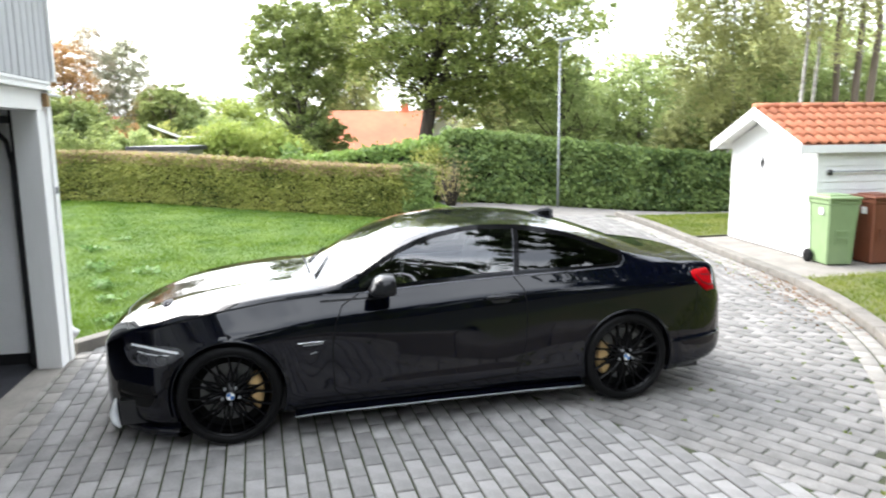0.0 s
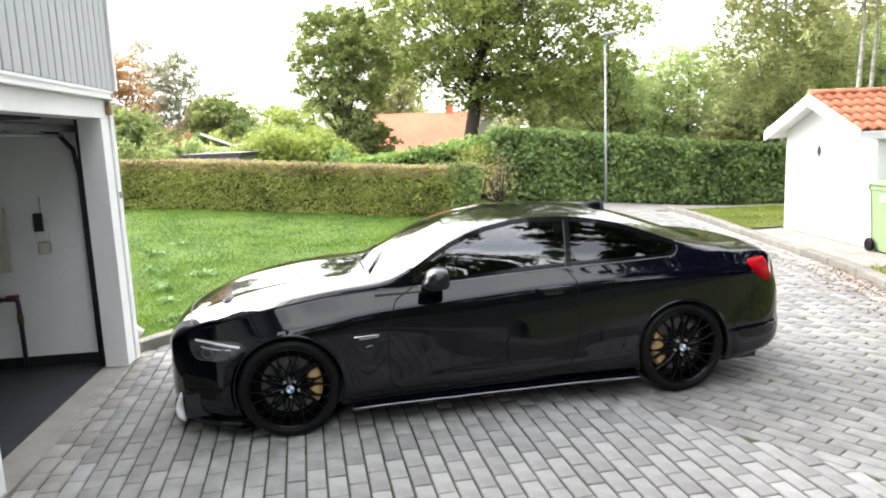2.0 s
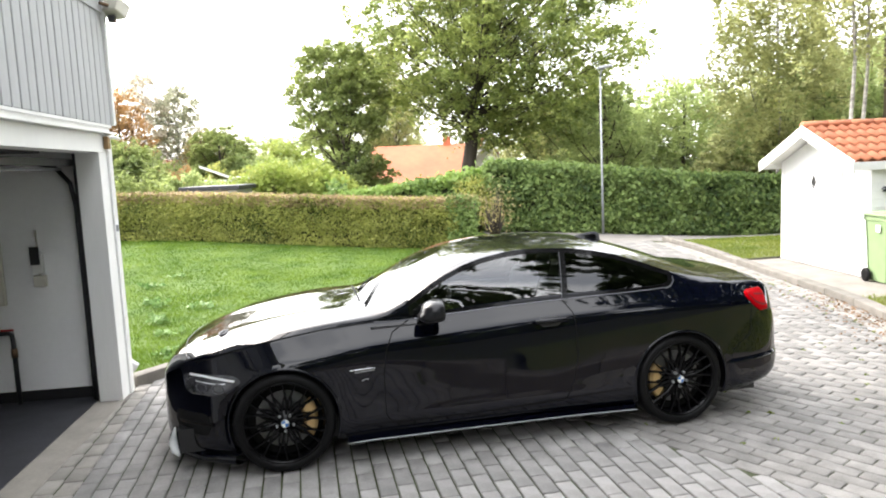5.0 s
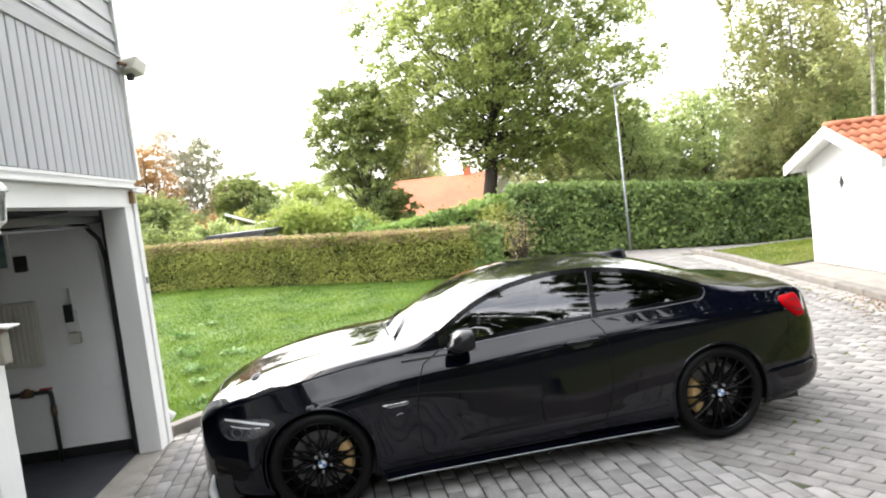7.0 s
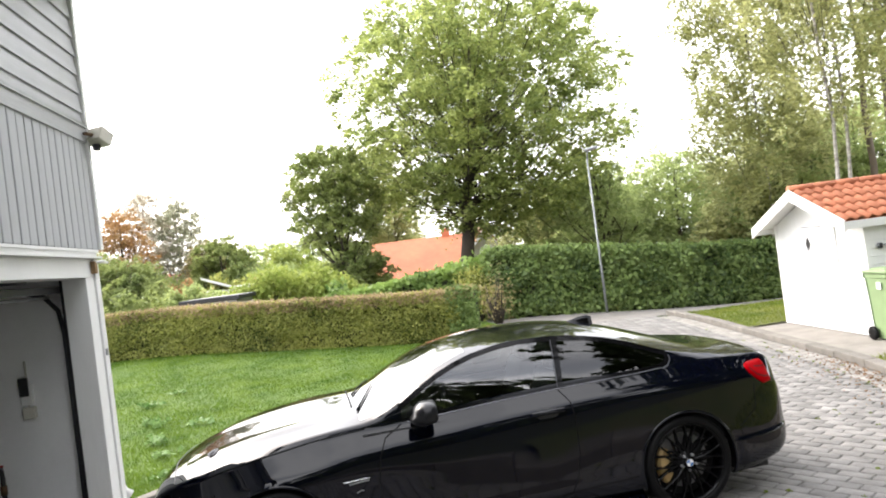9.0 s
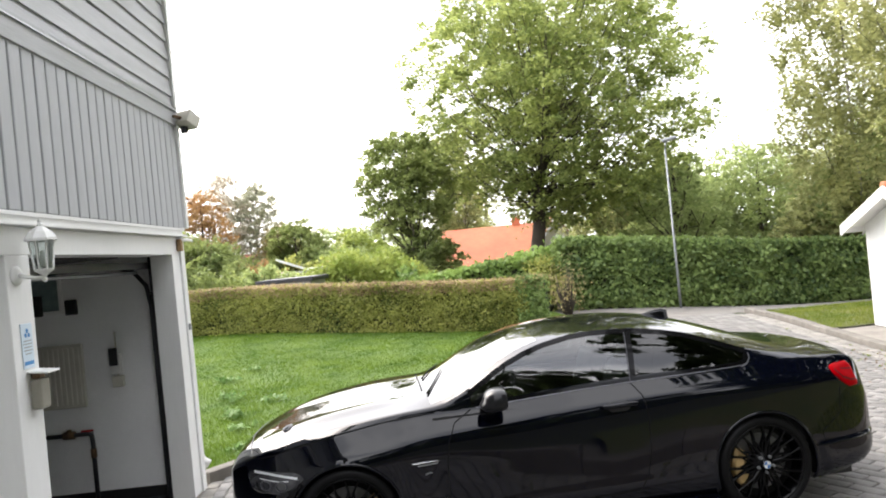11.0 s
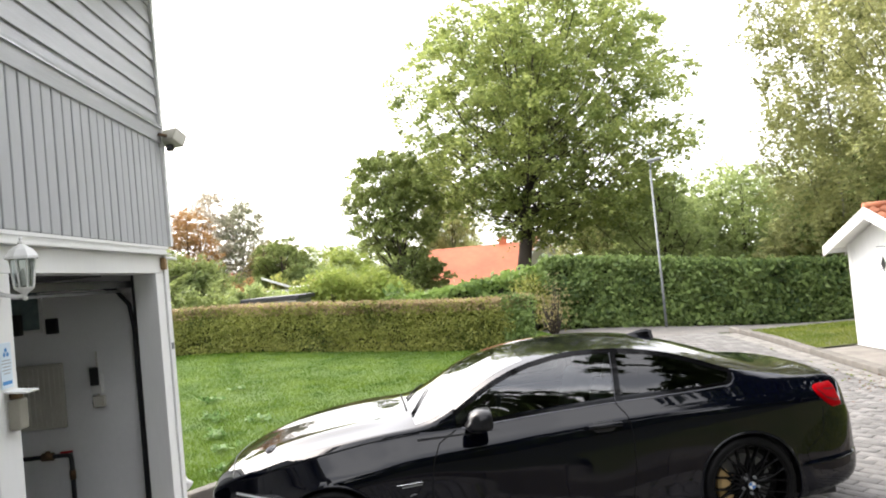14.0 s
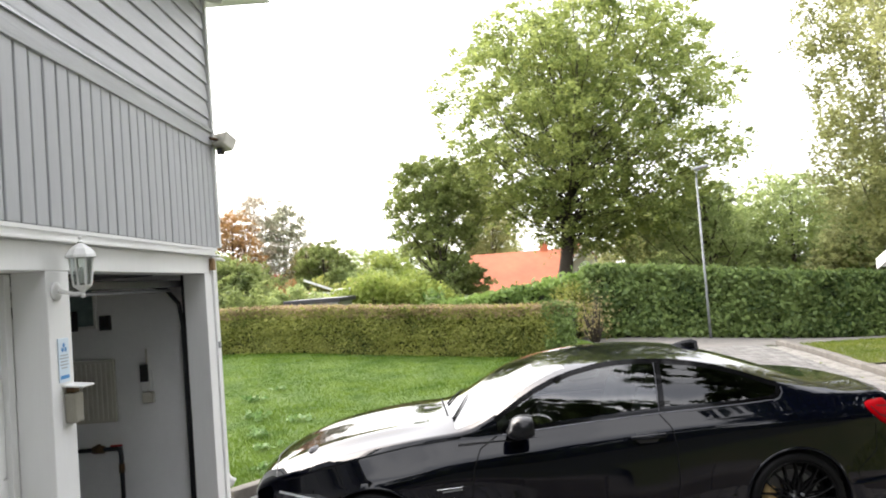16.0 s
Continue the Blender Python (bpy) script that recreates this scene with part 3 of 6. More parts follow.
mesh_ob("roof", roof_v, [(0, 1, 2, 3), (3, 2, 5, 4), (6, 9, 8, 7), (9, 10, 11, 8), (0, 6, 7, 1), (1, 7, 8, 2), (2, 8, 11, 5), (0, 3, 9, 6), (3, 4, 10, 9)], M["tile_far"], house)
gp = [(.66 + .06 * math.cos(a), .06 * math.sin(a)) for a in np.linspace(math.pi, 2 * math.pi, 9)]
gv_ = [(x, y, 5.19 + z) for y in (-6.4, CV + .48) for x, z in gp]
mesh_ob("gutter", gv_, [(k, k + 1, k + 10, k + 9) for k in range(8)] + [tuple(range(9)), tuple(range(9, 18))], M["white"], house, True, "white half-round gutter")
v, f = tube([(.02, CV + .03, 5.0), (.04, CV + .03, 4.955), (.10, CV + .04, 4.925), (.20, CV + .05, 4.90)], [.05, .05, .046, .042], 12)
mesh_ob("gutter_elbow", v, f, M["white"], house, True, "white pipe elbow under the eaves")
# a downpipe at the corner with its shoe and bracket
v, f = join([tube([(-.05, CL + .045, 2.30), (-.05, CL + .045, .34)], .036, 14), tube([(-.05, CL + .045, .36), (-.05, CL + .045, .30), (-.02, CL + .055, .24), (.03, CL + .07, .20)], .045, 12)])
pipe = mesh_ob("downpipe", v, f, M["white"], house, True, "white downpipe with a shoe at the foot")
for z in (1.55, .42, 2.05):
    v, f = tube([(-.05, CL + .045, z - .015), (-.05, CL + .045, z + .015)], .042, 14)
    mesh_ob("pipe_clip", v, f, M["galv"], pipe)
part("pipe_stub", boxes([((-.02, CL - .085, 1.50), (.03, CL - .045, 1.56))], .004), M["galv"], house, "small grey box on the corner board")
part("beam_end", boxes([((.002, CL - .16, 2.235), (.045, CL - .10, 2.345))], .006), M["wood_raw"], house, "bare wooden beam end")
v, f = tube([(.03, CL - .13, 2.335), (.06, CL - .02, 2.34), (.07, CL + .08, 2.33)], [.016, .016, .012], 8)
mesh_ob("bracket_arm", v, f, M["white"], house, True)

# the garage inside
GD = -5.4
part("garage_floor", boxes([((GD, -.8, -.10), (-.23, CL - .1, .008))]), M["black_floor"], house, "black rubber floor")
part("threshold", boxes([((-.24, -6, -.10), (.015, CL - .1, .004))], .004), M["concrete"], house, "worn concrete threshold")
part("garage_ceiling", boxes([((GD, -5.9, 2.44), (-T, CL - .1, 2.449))]), M["plaster"], house)
part("garage_wall", boxes([((GD - .1, -.8, 0), (GD, CL - .1, 2.44))]), M["plaster"], house)
part("garage_wall", boxes([((GD, -.78, 0), (-T - .001, -.68, 2.44))]), M["plaster"], house)
IW = CL - .095
part("garage_lining", boxes([((GD, IW - .01, .008), (-T - .002, IW, 2.44))]), M["plaster"], house, "white plastered garage wall")
part("wall_skirting", boxes([((GD, IW - .022, .008), (-T - .01, IW - .01, .105))]), M["black"], house)
# door tracks and the raised door
tr = [(-T - .05, OR + .06, .02), (-T - .05, OR + .06, 1.75), (-T - .09, OR + .09, 1.95), (-T - .20, OR + .09, 2.09), (-T - .38, OR + .09, 2.14), (-3.0, OR + .09, 2.17)]
v, f = tube(tr, .020, 8)
mesh_ob("door_track", v, f, M["dark_metal"], house, True, "dark steel door track")
v, f = tube([(x, OL - .05, z) for x, y, z in tr], .020, 8)
mesh_ob("door_track", v, f, M["dark_metal"], house, True, "dark steel door track")
part("track_seal", boxes([((-T - .022, OR - .003, .02), (-T - .004, OR + .016, 2.205))]), M["black"], house)
part("raised_door", boxes([((-2.9, OL, 2.22), (-.50, OR + .06, 2.27)), ((-.30, OL, 2.10), (-.24, OR + .06, 2.16))], .006), M["dark_metal"], house, "raised dark-edged garage door")
v, f = tube([(-.36, OL, 2.075), (-.36, OR + .08, 2.075)], .014, 8)
mesh_ob("door_bar", v, f, M["galv"], house, True)
# the closed second door
door2 = new("garage_door"); door2.parent = house
tagged(door2, "closed white panelled garage door")
for k in range(4):
    z0 = .02 + k * .54
    bm = boxes([((-T - .07, -3.1, z0), (-T - .03, PL - .06, z0 + .533))], .005)
    for q in range(4):
        v1 = PL - .16 - q * .60
        box(bm, (-T - .034, v1 - .48, z0 + .10), (-T - .022, v1, z0 + .42), .010)
        box(bm, (-T - .025, v1 - .43, z0 + .15), (-T - .014, v1 - .05, z0 + .37), .008)
    part("door_section", bm, M["white"], door2)
part("door_frame", boxes([((-T - .09, PL - .06, 0), (-T - .0, PL - .002, 2.2))]), M["white"], house)
part("far_pillar", boxes([((-T, -6, 0), (0, -3.1, 2.205))]), M["white"], house)


# things fixed in and on the house
def on_house(name, label, category, m=None):
    return thing(name, HOUSE @ (m or Matrix.Identity(4)), label, category)


lamp = on_house("wall_lantern", "white wall lantern with clear glass on the garage pillar", "lamp", pose(0, -.45, 2.036))
lamp.matrix_basis = lamp.matrix_basis @ Matrix.Scale(.88, 4)
v, f = lathe([(.0, .0), (.062, .0), (.062, .012), (.03, .022), (.0, .024)], 20)
mesh_ob("wall_plate", [(z, x, y + .06) for x, y, z in v], f, M["white"], lamp, True)
v, f = tube([(.02, 0, .06), (.07, .02, .045), (.11, .045, .035), (.15, .06, .04), (.15, .06, .07)], [.016, .013, .013, .014, .016], 10)
mesh_ob("arm", v, f, M["white"], lamp, True)
LC = (.15, .06)
v, f = lathe([(.0, -.055), (.014, -.05), (.018, -.035), (.010, -.02), (.03, .0), (.058, .02), (.062, .03)], 8)
mesh_ob("base", [(x + LC[0], y + LC[1], z + .06) for x, y, z in v], f, M["white"], lamp)
v, f = lathe([(.056, .09), (.076, .27)], 8)
mesh_ob("glass", [(x + LC[0], y + LC[1], z) for x, y, z in v], f, M["pane"], lamp, False, "clear glass panes")
ribs = []
for k in range(8):
    a = 2 * math.pi * k / 8
    ribs.append(tube([(LC[0] + r * math.cos(a), LC[1] + r * math.sin(a), z) for r, z in ((.057, .09), (.077, .27))], .005, 4))
v, f = join(ribs)
mesh_ob("cage", v, f, M["white"], lamp)
v, f = lathe([(.10, .268), (.098, .285), (.07, .325), (.035, .352), (.018, .362), (.022, .372), (.010, .385), (.014, .40), (.0, .412)], 8)
mesh_ob("cap", [(x + LC[0], y + LC[1], z) for x, y, z in v], f, M["white"], lamp)
v, f = lathe([(.0, .10), (.018, .10), (.022, .15), (.012, .20), (.0, .21)], 12)
mesh_ob("bulb", [(x + LC[0], y + LC[1], z) for x, y, z in v], f, M["plastic_white"], lamp, True)

sign = on_house("sign", "small pale blue notice on the garage pillar", "sign", pose(0, -.405, 1.695))
part("plate", boxes([((.001, -.055, -.125), (.007, .055, .125))], .002), M["paper"], sign)
for a in range(3):
    x_, z_ = ((0, .085), (-.016, .06), (.016, .06))[a]
    v, f = lathe([(.0, 0), (.013, 0)], 12)
    mesh_ob("dot", [(.0085, x_ + x, z_ + y) for x, y, z in v], f, M["blue"], sign)
for k, (w, z_) in enumerate(((.04, .025), (.045, .008), (.038, -.010), (.042, -.028), (.03, -.046))):
    part("text_bar", boxes([((.007, -w, z_), (.0082, w, z_ + .006))]), M["flash"], sign)
part("text_bar", boxes([((.007, -.045, -.105), (.0084, .045, -.085))]), M["blue"], sign)

shelf = on_house("wall_ashtray", "white flap over a grey box on the garage pillar", "box", pose(0, -.375, 1.535))
part("flap", boxes([((.0, -.06, .0), (.12, .075, .012))], .004), M["plastic_white"], shelf, m=pose(0, 0, .01, 0, 6, 0))
part("hinge", boxes([((.0, -.02, -.03), (.05, .04, .005))], .006), M["brass"], shelf)
part("holder", boxes([((.0, -.045, -.20), (.065, .055, -.03))], .012), M["holder"], shelf, "grey-brown plastic holder")

flood = on_house("floodlight", "weathered grey floodlight on the house corner", "lamp", pose(.062, CV - .05, 3.445))
v, f = tube([(0, -.10, .05), (.03, -.02, .05), (.06, .02, .03)], [.016, .018, .018], 8)
mesh_ob("bracket", v, f, M["brass"], flood, True, "rusty bracket")
bm = bmesh.new(); box(bm, (-.07, -.095, -.065), (.08, .095, .065), .010)
head = part("head", bm, M["plastic_cream"], flood, m=pose(.07, .05, .035, 0, 28, 62))
bm = bmesh.new(); box(bm, (.077, -.085, -.055), (.085, .085, .055), .004)
part("lens", bm, M["plastic_cream"], head, "yellowed lens")
bm = bmesh.new(); box(bm, (-.03, -.03, -.07), (.03, .03, -.01), .008)
part("sensor", bm, M["dark_metal"], flood, m=pose(.05, .03, -.02))

switch = on_house("light_switch", "black and white switch box with a cable on the garage wall", "switch", pose(-.655, IW - .01, 1.25))
part("box", boxes([((-.045, -.055, -.08), (.045, 0, .10))], .006), M["plastic_white"], switch)
part("rocker", boxes([((-.045, -.075, .0), (.03, -.055, .16))], .004), M["black"], switch, "black switch")
part("socket", boxes([((-.045, -.05, -.20), (.055, 0, -.10))], .006), M["plastic_cream"], switch)
v, f = tube([(0, -.01, .09), (0, -.01, .20), (0, -.012, .30)], .008, 6)
mesh_ob("cable", v, f, M["plastic_cream"], switch, True)
v, f = tube([(0, -.012, -.10), (0, -.012, -.06)], .008, 6)
mesh_ob("cable", v, f, M["plastic_cream"], switch, True)

rad = on_house("radiator", "white ribbed panel radiator on the garage wall", "radiator", pose(-1.185, IW - .01, 1.20))
part("panel", boxes([((-.28, -.06, -.30), (.24, -.02, .28))], .008), M["plastic_cream"], rad)
for k in range(11):
    part("rib", boxes([((-.27 + k * .046, -.072, -.27), (-.243 + k * .046, -.058, .25))], .005), M["plastic_cream"], rad)
part("wall_bracket", boxes([((-.2, -.02, -.2), (-.16, 0, .2)), ((.14, -.02, -.2), (.18, 0, .2))]), M["plastic_cream"], rad)

tap = on_house("water_pipe", "dark water pipe with a valve against the garage wall", "pipe", pose(-.955, IW - .01, .655))
v, f = tube([(-.75, -.06, .0), (.0, -.06, .0), (.03, -.06, -.02), (.035, -.06, -.08), (.035, -.06, -.69)], .020, 10)
mesh_ob("pipe", v, f, M["dark_metal"], tap, True)
v, f = join([tube([(-.22, -.06, .0), (-.12, -.06, 0)], .036, 10), tube([(-.17, -.06, 0), (-.17, -.06, .05)], .022, 8)])
mesh_ob("valve", v, f, M["brass"], tap, True)
v, f = tube([(.035, -.06, -.14), (.035, -.06, -.22)], .028, 8)
mesh_ob("coupling", v, f, M["brass"], tap, True)
part("valve_handle", boxes([((-.06, -.07, .02), (.05, -.055, .036))], .003), M["sign_red"], tap, "red valve handle")
part("wall_clip", boxes([((-.02, -.05, -.02), (.02, 0, .02)), ((-.5, -.05, -.02), (-.46, 0, .02))]), M["galv"], tap)
plate = on_house("socket_plate", "dark socket plate on the garage wall", "socket", pose(-1.02, IW - .01, 1.818))
part("plate", boxes([((-.055, -.03, -.07), (.055, 0, .07))], .008), M["dark_metal"], plate)
part("cover", boxes([((-.04, -.036, -.05), (.04, -.03, .05))], .004), M["black"], plate)
win = on_house("garage_window", "small garage window with garden green painted on its pane", "window", pose(-1.385, IW - .011, 2.0))
# the garden's light through the glass is put into the pane's colour
part("pane", boxes([((-.26, -.006, -.2), (.26, -.003, .2))]), M["lit_pane"], win)
part("dark_box", boxes([((-.10, -.10, -.24), (.12, -.03, -.05))], .01), M["black"], win, "black box on the sill")
part("frame", boxes([((-.29, -.03, -.23), (.29, 0, -.2)), ((-.29, -.03, .2), (.29, 0, .23)), ((-.29, -.03, -.2), (-.26, 0, .2)), ((.26, -.03, -.2), (.29, 0, .2))], .004), M["white"], win)


# ---- the car ----
car = thing("car", pose(0, 0.905, 0), "glossy black two-door sports coupe parked on the paved drive", "car")
FA, RA, WHEEL_R, ARCH_R = (0.0, 0.338), (2.812, 0.342), 0.336, 0.362
c_w = flowing([-.84, -.80, -.72, -.58, -.38, 0, .35, .62, 1.2, 1.9, 2.4, 2.812, 3.1, 3.4, 3.6, 3.72, 3.80], [.27, .42, .565, .715, .852, .932, .918, .885, .872, .878, .912, .938, .922, .865, .80, .72, .55])
c_zs = flowing([-.84, -.35, .4, 2.4, 3.2, 3.72, 3.8], [.16, .15, .185, .205, .20, .29, .44])
c_zsh = flowing([-.84, -.6, -.25, 0, .25, .6, 1.1, 1.8, 2.4, 2.8, 3.4, 3.8], [.52, .60, .67, .705, .735, .782, .808, .858, .892, .90, .885, .62], .07)
c_zb = flowing([-.84, -.78, -.6, -.3, 0, .4, .8, 1.1, 1.5, 1.95, 2.5, 2.85, 3.3, 3.6, 3.68, 3.74, 3.8], [.57, .64, .735, .83, .885, .925, .938, .951, .973, .991, 1.009, 1.022, 1.008, .975, .91, .76, .63], .04)
c_in = flowing([-.84, -.3, .3, .9, 1.9, 2.5, 2.9, 3.3, 3.8], [.02, .08, .13, .112, .105, .115, .135, .13, .05], .07)
c_zt = flowing([-.84, -.3, .4, .62, .8, 1.0, 1.15, 1.42, 1.75, 2.04, 2.4, 2.67, 2.85, 3.05, 3.25, 3.6, 3.69, 3.75, 3.8], [.585, .85, .945, .955, 1.01, 1.125, 1.205, 1.292, 1.334, 1.323, 1.262, 1.168, 1.10, 1.058, 1.03, .99, .93, .78, .645], .035)
c_yt = flowing([-.84, -.7, -.3, 0, .4, .62, .8, 1.0, 1.15, 1.42, 1.75, 2.04, 2.4, 2.67, 2.85, 3.05, 3.25, 3.6, 3.8], [.40, .62, .75, .77, .775, .77, .75, .715, .685, .625, .60, .605, .66, .71, .73, .73, .715, .66, .47])
c_zc = flowing([-.84, -.80, -.72, -.5, -.2, .2, .5, .58, 1.0, 1.25, 1.42, 1.7, 2.0, 2.3, 2.55, 2.9, 3.2, 3.35, 3.5, 3.65, 3.74, 3.8], [.60, .68, .745, .83, .90, .955, .985, 1.0, 1.205, 1.30, 1.342, 1.368, 1.37, 1.348, 1.30, 1.19, 1.08, 1.05, 1.035, 1.025, .84, .66])
N_SIDE, N_WIN, N_TOP = 34, 14, 16


def car_rows(x):
    """The half section of the skin at x: rows of (y, z) from sill to the middle of the roof, y > 0."""
    w, zs, zsh, zb, zt, yt, zc = (float(c(x)) for c in (c_w, c_zs, c_zsh, c_zb, c_zt, c_yt, c_zc))
    zt = max(zt, zb + .012)
    yb = w - float(c_in(x))
    yt = min(yt, yb - .01)
    h = zsh - zs
    out = .024 * float(ramp(x, .2, 1.2) * ramp(-x, -2.8, -1.7)) + .008
    low = flowing([zs, zs + .03, zs + .10, zs + .26 * h, zs + .55 * h, zsh - .05, zsh, zsh + .35 * (zb - zsh), zb],
                  [w - .045 + out, w - .012 + out, w - .002 + out, w - .003 + out * .8, w - .006 + out * .4, w - .008, w - .014, w - .014 - (w - .014 - yb) * .34, yb], .012)
    rows = [(float(low(z)), float(z)) for z in np.linspace(zs, zb, N_SIDE)]
    for k in range(1, N_WIN + 1):
        t = k / N_WIN
        bow = .012 * math.sin(math.pi * t) * min(1, (zt - zb) / .2)
        rows.append((yb + (yt - yb) * t + bow, zb + (zt - zb) * t))
    for k in range(1, N_TOP + 1):
        q = k / N_TOP
        crown = .014 * math.exp(-((yt * (1 - q) - .40) / .09) ** 2) * float(ramp(x, -.72, -.3) * ramp(-x, -.55, -.1))
        rows.append((yt * (1 - q), zt + (zc - zt) * (1 - (1 - q) ** 2.3) + crown))
    return rows


def side_y(x, z):
    """The near flank's y at a place of the side view."""
    r = car_rows(x)[:N_SIDE + N_WIN]
    return -float(np.interp(z, [p[1] for p in r], [p[0] for p in r]))


xs_car = sorted(set(np.round(np.concatenate([np.arange(-.84, 3.801, .02), [.62, .87, 2.0, 2.80, 1.40, .60, 2.52, 3.16, 3.8]]), 4)))
sections = [car_rows(x) for x in xs_car]
NR = len(sections[0])


def skin_kind(x, row):
    """Which piece of the car a face of the skin belongs to."""
    if N_SIDE <= row < N_SIDE + N_WIN - 1:
        if .87 < x < 2.0: return "door_window"
        if 2.0 <= x < 2.80: return "rear_side_window"
    if row >= N_SIDE + N_WIN + 1:
        if .60 < x < 1.40: return "windscreen"
        if 2.52 < x < 3.16 and row > N_SIDE + N_WIN + 1: return "rear_window"
    if row >= N_SIDE + N_WIN - 1 and 1.40 <= x <= 2.52: return "roof"
    if row >= N_SIDE + N_WIN and x < .60: return "bonnet"
    if row >= N_SIDE + N_WIN and x > 3.16: return "boot_lid"
    if row < N_SIDE:
        if .66 < x < 2.02 and row > 2: return "door"
        if x < -.36: return "front_bumper"
        if x > 3.26 and row < 17: return "rear_bumper"
        if x <= .66: return "front_wing"
        if x >= 2.02: return "rear_wing"
    return "body_shell"


def snap_arch(x, y, z):
    for ax, az in (FA, RA):
        d = math.hypot(x - ax, z - az)
        if d < ARCH_R + .012 and d > 1e-6:
            k = ARCH_R / d
            return ax + (x - ax) * k, y, az + (z - az) * k
    return x, y, z


def in_arch(x, z, r=ARCH_R):
    return any(math.hypot(x - ax, z - az) < r for ax, az in (FA, RA))


pieces = {}
for i in range(len(xs_car) - 1):
    for j in range(NR - 1):
        quad = [(i, j), (i + 1, j), (i + 1, j + 1), (i, j + 1)]
        cx = sum(xs_car[a] for a, b in quad) / 4
        cz = sum(sections[a][b][1] for a, b in quad) / 4
        if j < N_SIDE and in_arch(cx, cz): continue
        pieces.setdefault(skin_kind(cx, j), []).append(quad)
PIECE_MAT = {"door_window": "glass", "rear_side_window": "glass_dark", "windscreen": "glass", "rear_window": "glass_dark"}
BOTH = {"bonnet", "roof", "boot_lid", "windscreen", "rear_window"}


def skin_piece(kind, sides):
    vs, fs, seen = [], [], {}
    for s in sides:
        for quad in pieces[kind]:
            ids = []
            for a, b in quad:
                y, z = sections[a][b]
                key = (a, b, s if abs(y) > 1e-6 else 0)
                if key not in seen:
                    x = xs_car[a]
                    if b < N_SIDE: x, y, z = snap_arch(x, y, z)
                    seen[key] = len(vs); vs.append((x, s * y, z))
                ids.append(seen[key])
            fs.append(ids if s < 0 else ids[::-1])
    return mesh_ob(kind, vs, fs, M[PIECE_MAT.get(kind, "paint")], car, True)


for kind in pieces:
    if kind in BOTH:
        skin_piece(kind, (-1, 1))
    else:
        for s in (-1, 1): skin_piece(kind, (s,))
# closed ends and floor
for nm, a in (("nose_panel", 0), ("tail_panel", len(xs_car) - 1)):
    x = xs_car[a]
    ring = [(x, -y, z) for y, z in sections[a]] + [(x, y, z) for y, z in sections[a][::-1][1:]]
    mesh_ob(nm, ring, [tuple(range(len(ring)))], M["gloss_black"], car)
part("underbody", boxes([((-.70, -.70, .14), (3.55, .70, .30)), ((.42, -.84, .16), (2.40, .84, .26)), ((.45, -.80, .26), (2.38, .80, .50))]), M["black"], car)
for ax, az in (FA, RA):
    v, f = lathe([(.30, -.60), (ARCH_R + .02, -.60), (ARCH_R + .02, -.885)], 40, "y")
    for s in (1, -1):
        mesh_ob("wheel_arch_liner", [(ax + x, s * y, az + z) for x, y, z in v], [q for q in f if min(v[i][2] for i in q) > -.14], M["black_matt"], car)


def flank_strip(name, pts, width, material, off=.0015, label=""):
    """A narrow band that follows the near flank through points of the side view."""
    dense = []
    for (x0, z0), (x1, z1) in zip(pts, pts[1:]):
        n = max(2, int(math.hypot(x1 - x0, z1 - z0) / .02))
        dense += [(x0 + (x1 - x0) * k / n, z0 + (z1 - z0) * k / n) for k in range(n)]
    dense.append(pts[-1])
    vs, fs = [], []
    for i, (x, z) in enumerate(dense):
        (xa, za), (xb, zb) = dense[max(i - 1, 0)], dense[min(i + 1, len(dense) - 1)]
        l = math.hypot(xb - xa, zb - za) or 1
        nx, nz = -(zb - za) / l * width / 2, (xb - xa) / l * width / 2
        for sx in (-1, 1):
            y = side_y(x + sx * nx, z + sx * nz)
            vs.append((x + sx * nx, y - off, z + sx * nz))
    for i in range(len(dense) - 1): fs.append((2 * i, 2 * i + 1, 2 * i + 3, 2 * i + 2))
    return mesh_ob(name, vs, fs, material, car, True, label)


def flank_patch(name, outline, material, off=.004, label="", n=14, parent=None):
    """A patch of the near flank inside an outline given as rows: (x_front, x_rear, z) from bottom to top, with a rim that turns in."""
    xf, xr = curve1([o[2] for o in outline], [o[0] for o in outline]), curve1([o[2] for o in outline], [o[1] for o in outline])
    zs = np.linspace(outline[0][2], outline[-1][2], n)
    vs, fs = [], []
    for z in zs:
        for x in np.linspace(float(xf(z)), float(xr(z)), n):
            edge = 0 if (z in (zs[0], zs[-1]) or x in (float(xf(z)), float(xr(z)))) else 1
            vs.append((x, side_y(x, z) - off * edge + .002 * (1 - edge), z))
    for i in range(n - 1):
        for k in range(n - 1): fs.append((i * n + k, i * n + k + 1, (i + 1) * n + k + 1, (i + 1) * n + k))
    return mesh_ob(name, vs, fs, material, parent or car, True, label)


GAP = M["black_matt"]
flank_strip("door_gap", [(.86, .925), (.74, .86), (.69, .76), (.665, .60), (.665, .32), (.70, .27)], .007, GAP)
flank_strip("door_gap", [(1.96, .98), (2.015, .90), (2.035, .78), (2.03, .55), (1.99, .38), (1.93, .285)], .007, GAP)
flank_strip("door_gap", [(.70, .27), (1.3, .262), (1.93, .285)], .005, GAP)
flank_strip("bumper_gap", [(-.355, .70), (-.375, .60), (-.36, .52)], .006, GAP)
flank_strip("bumper_gap", [(3.24, .52), (3.40, .62), (3.42, .80)], .006, GAP)
flank_strip("bonnet_gap", [(.62, .93), (.3, .915), (0, .88), (-.3, .825), (-.56, .742)], .007, GAP)
def belt(xs, up=0.0): return [(x, float(c_zb(x)) + up) for x in xs]
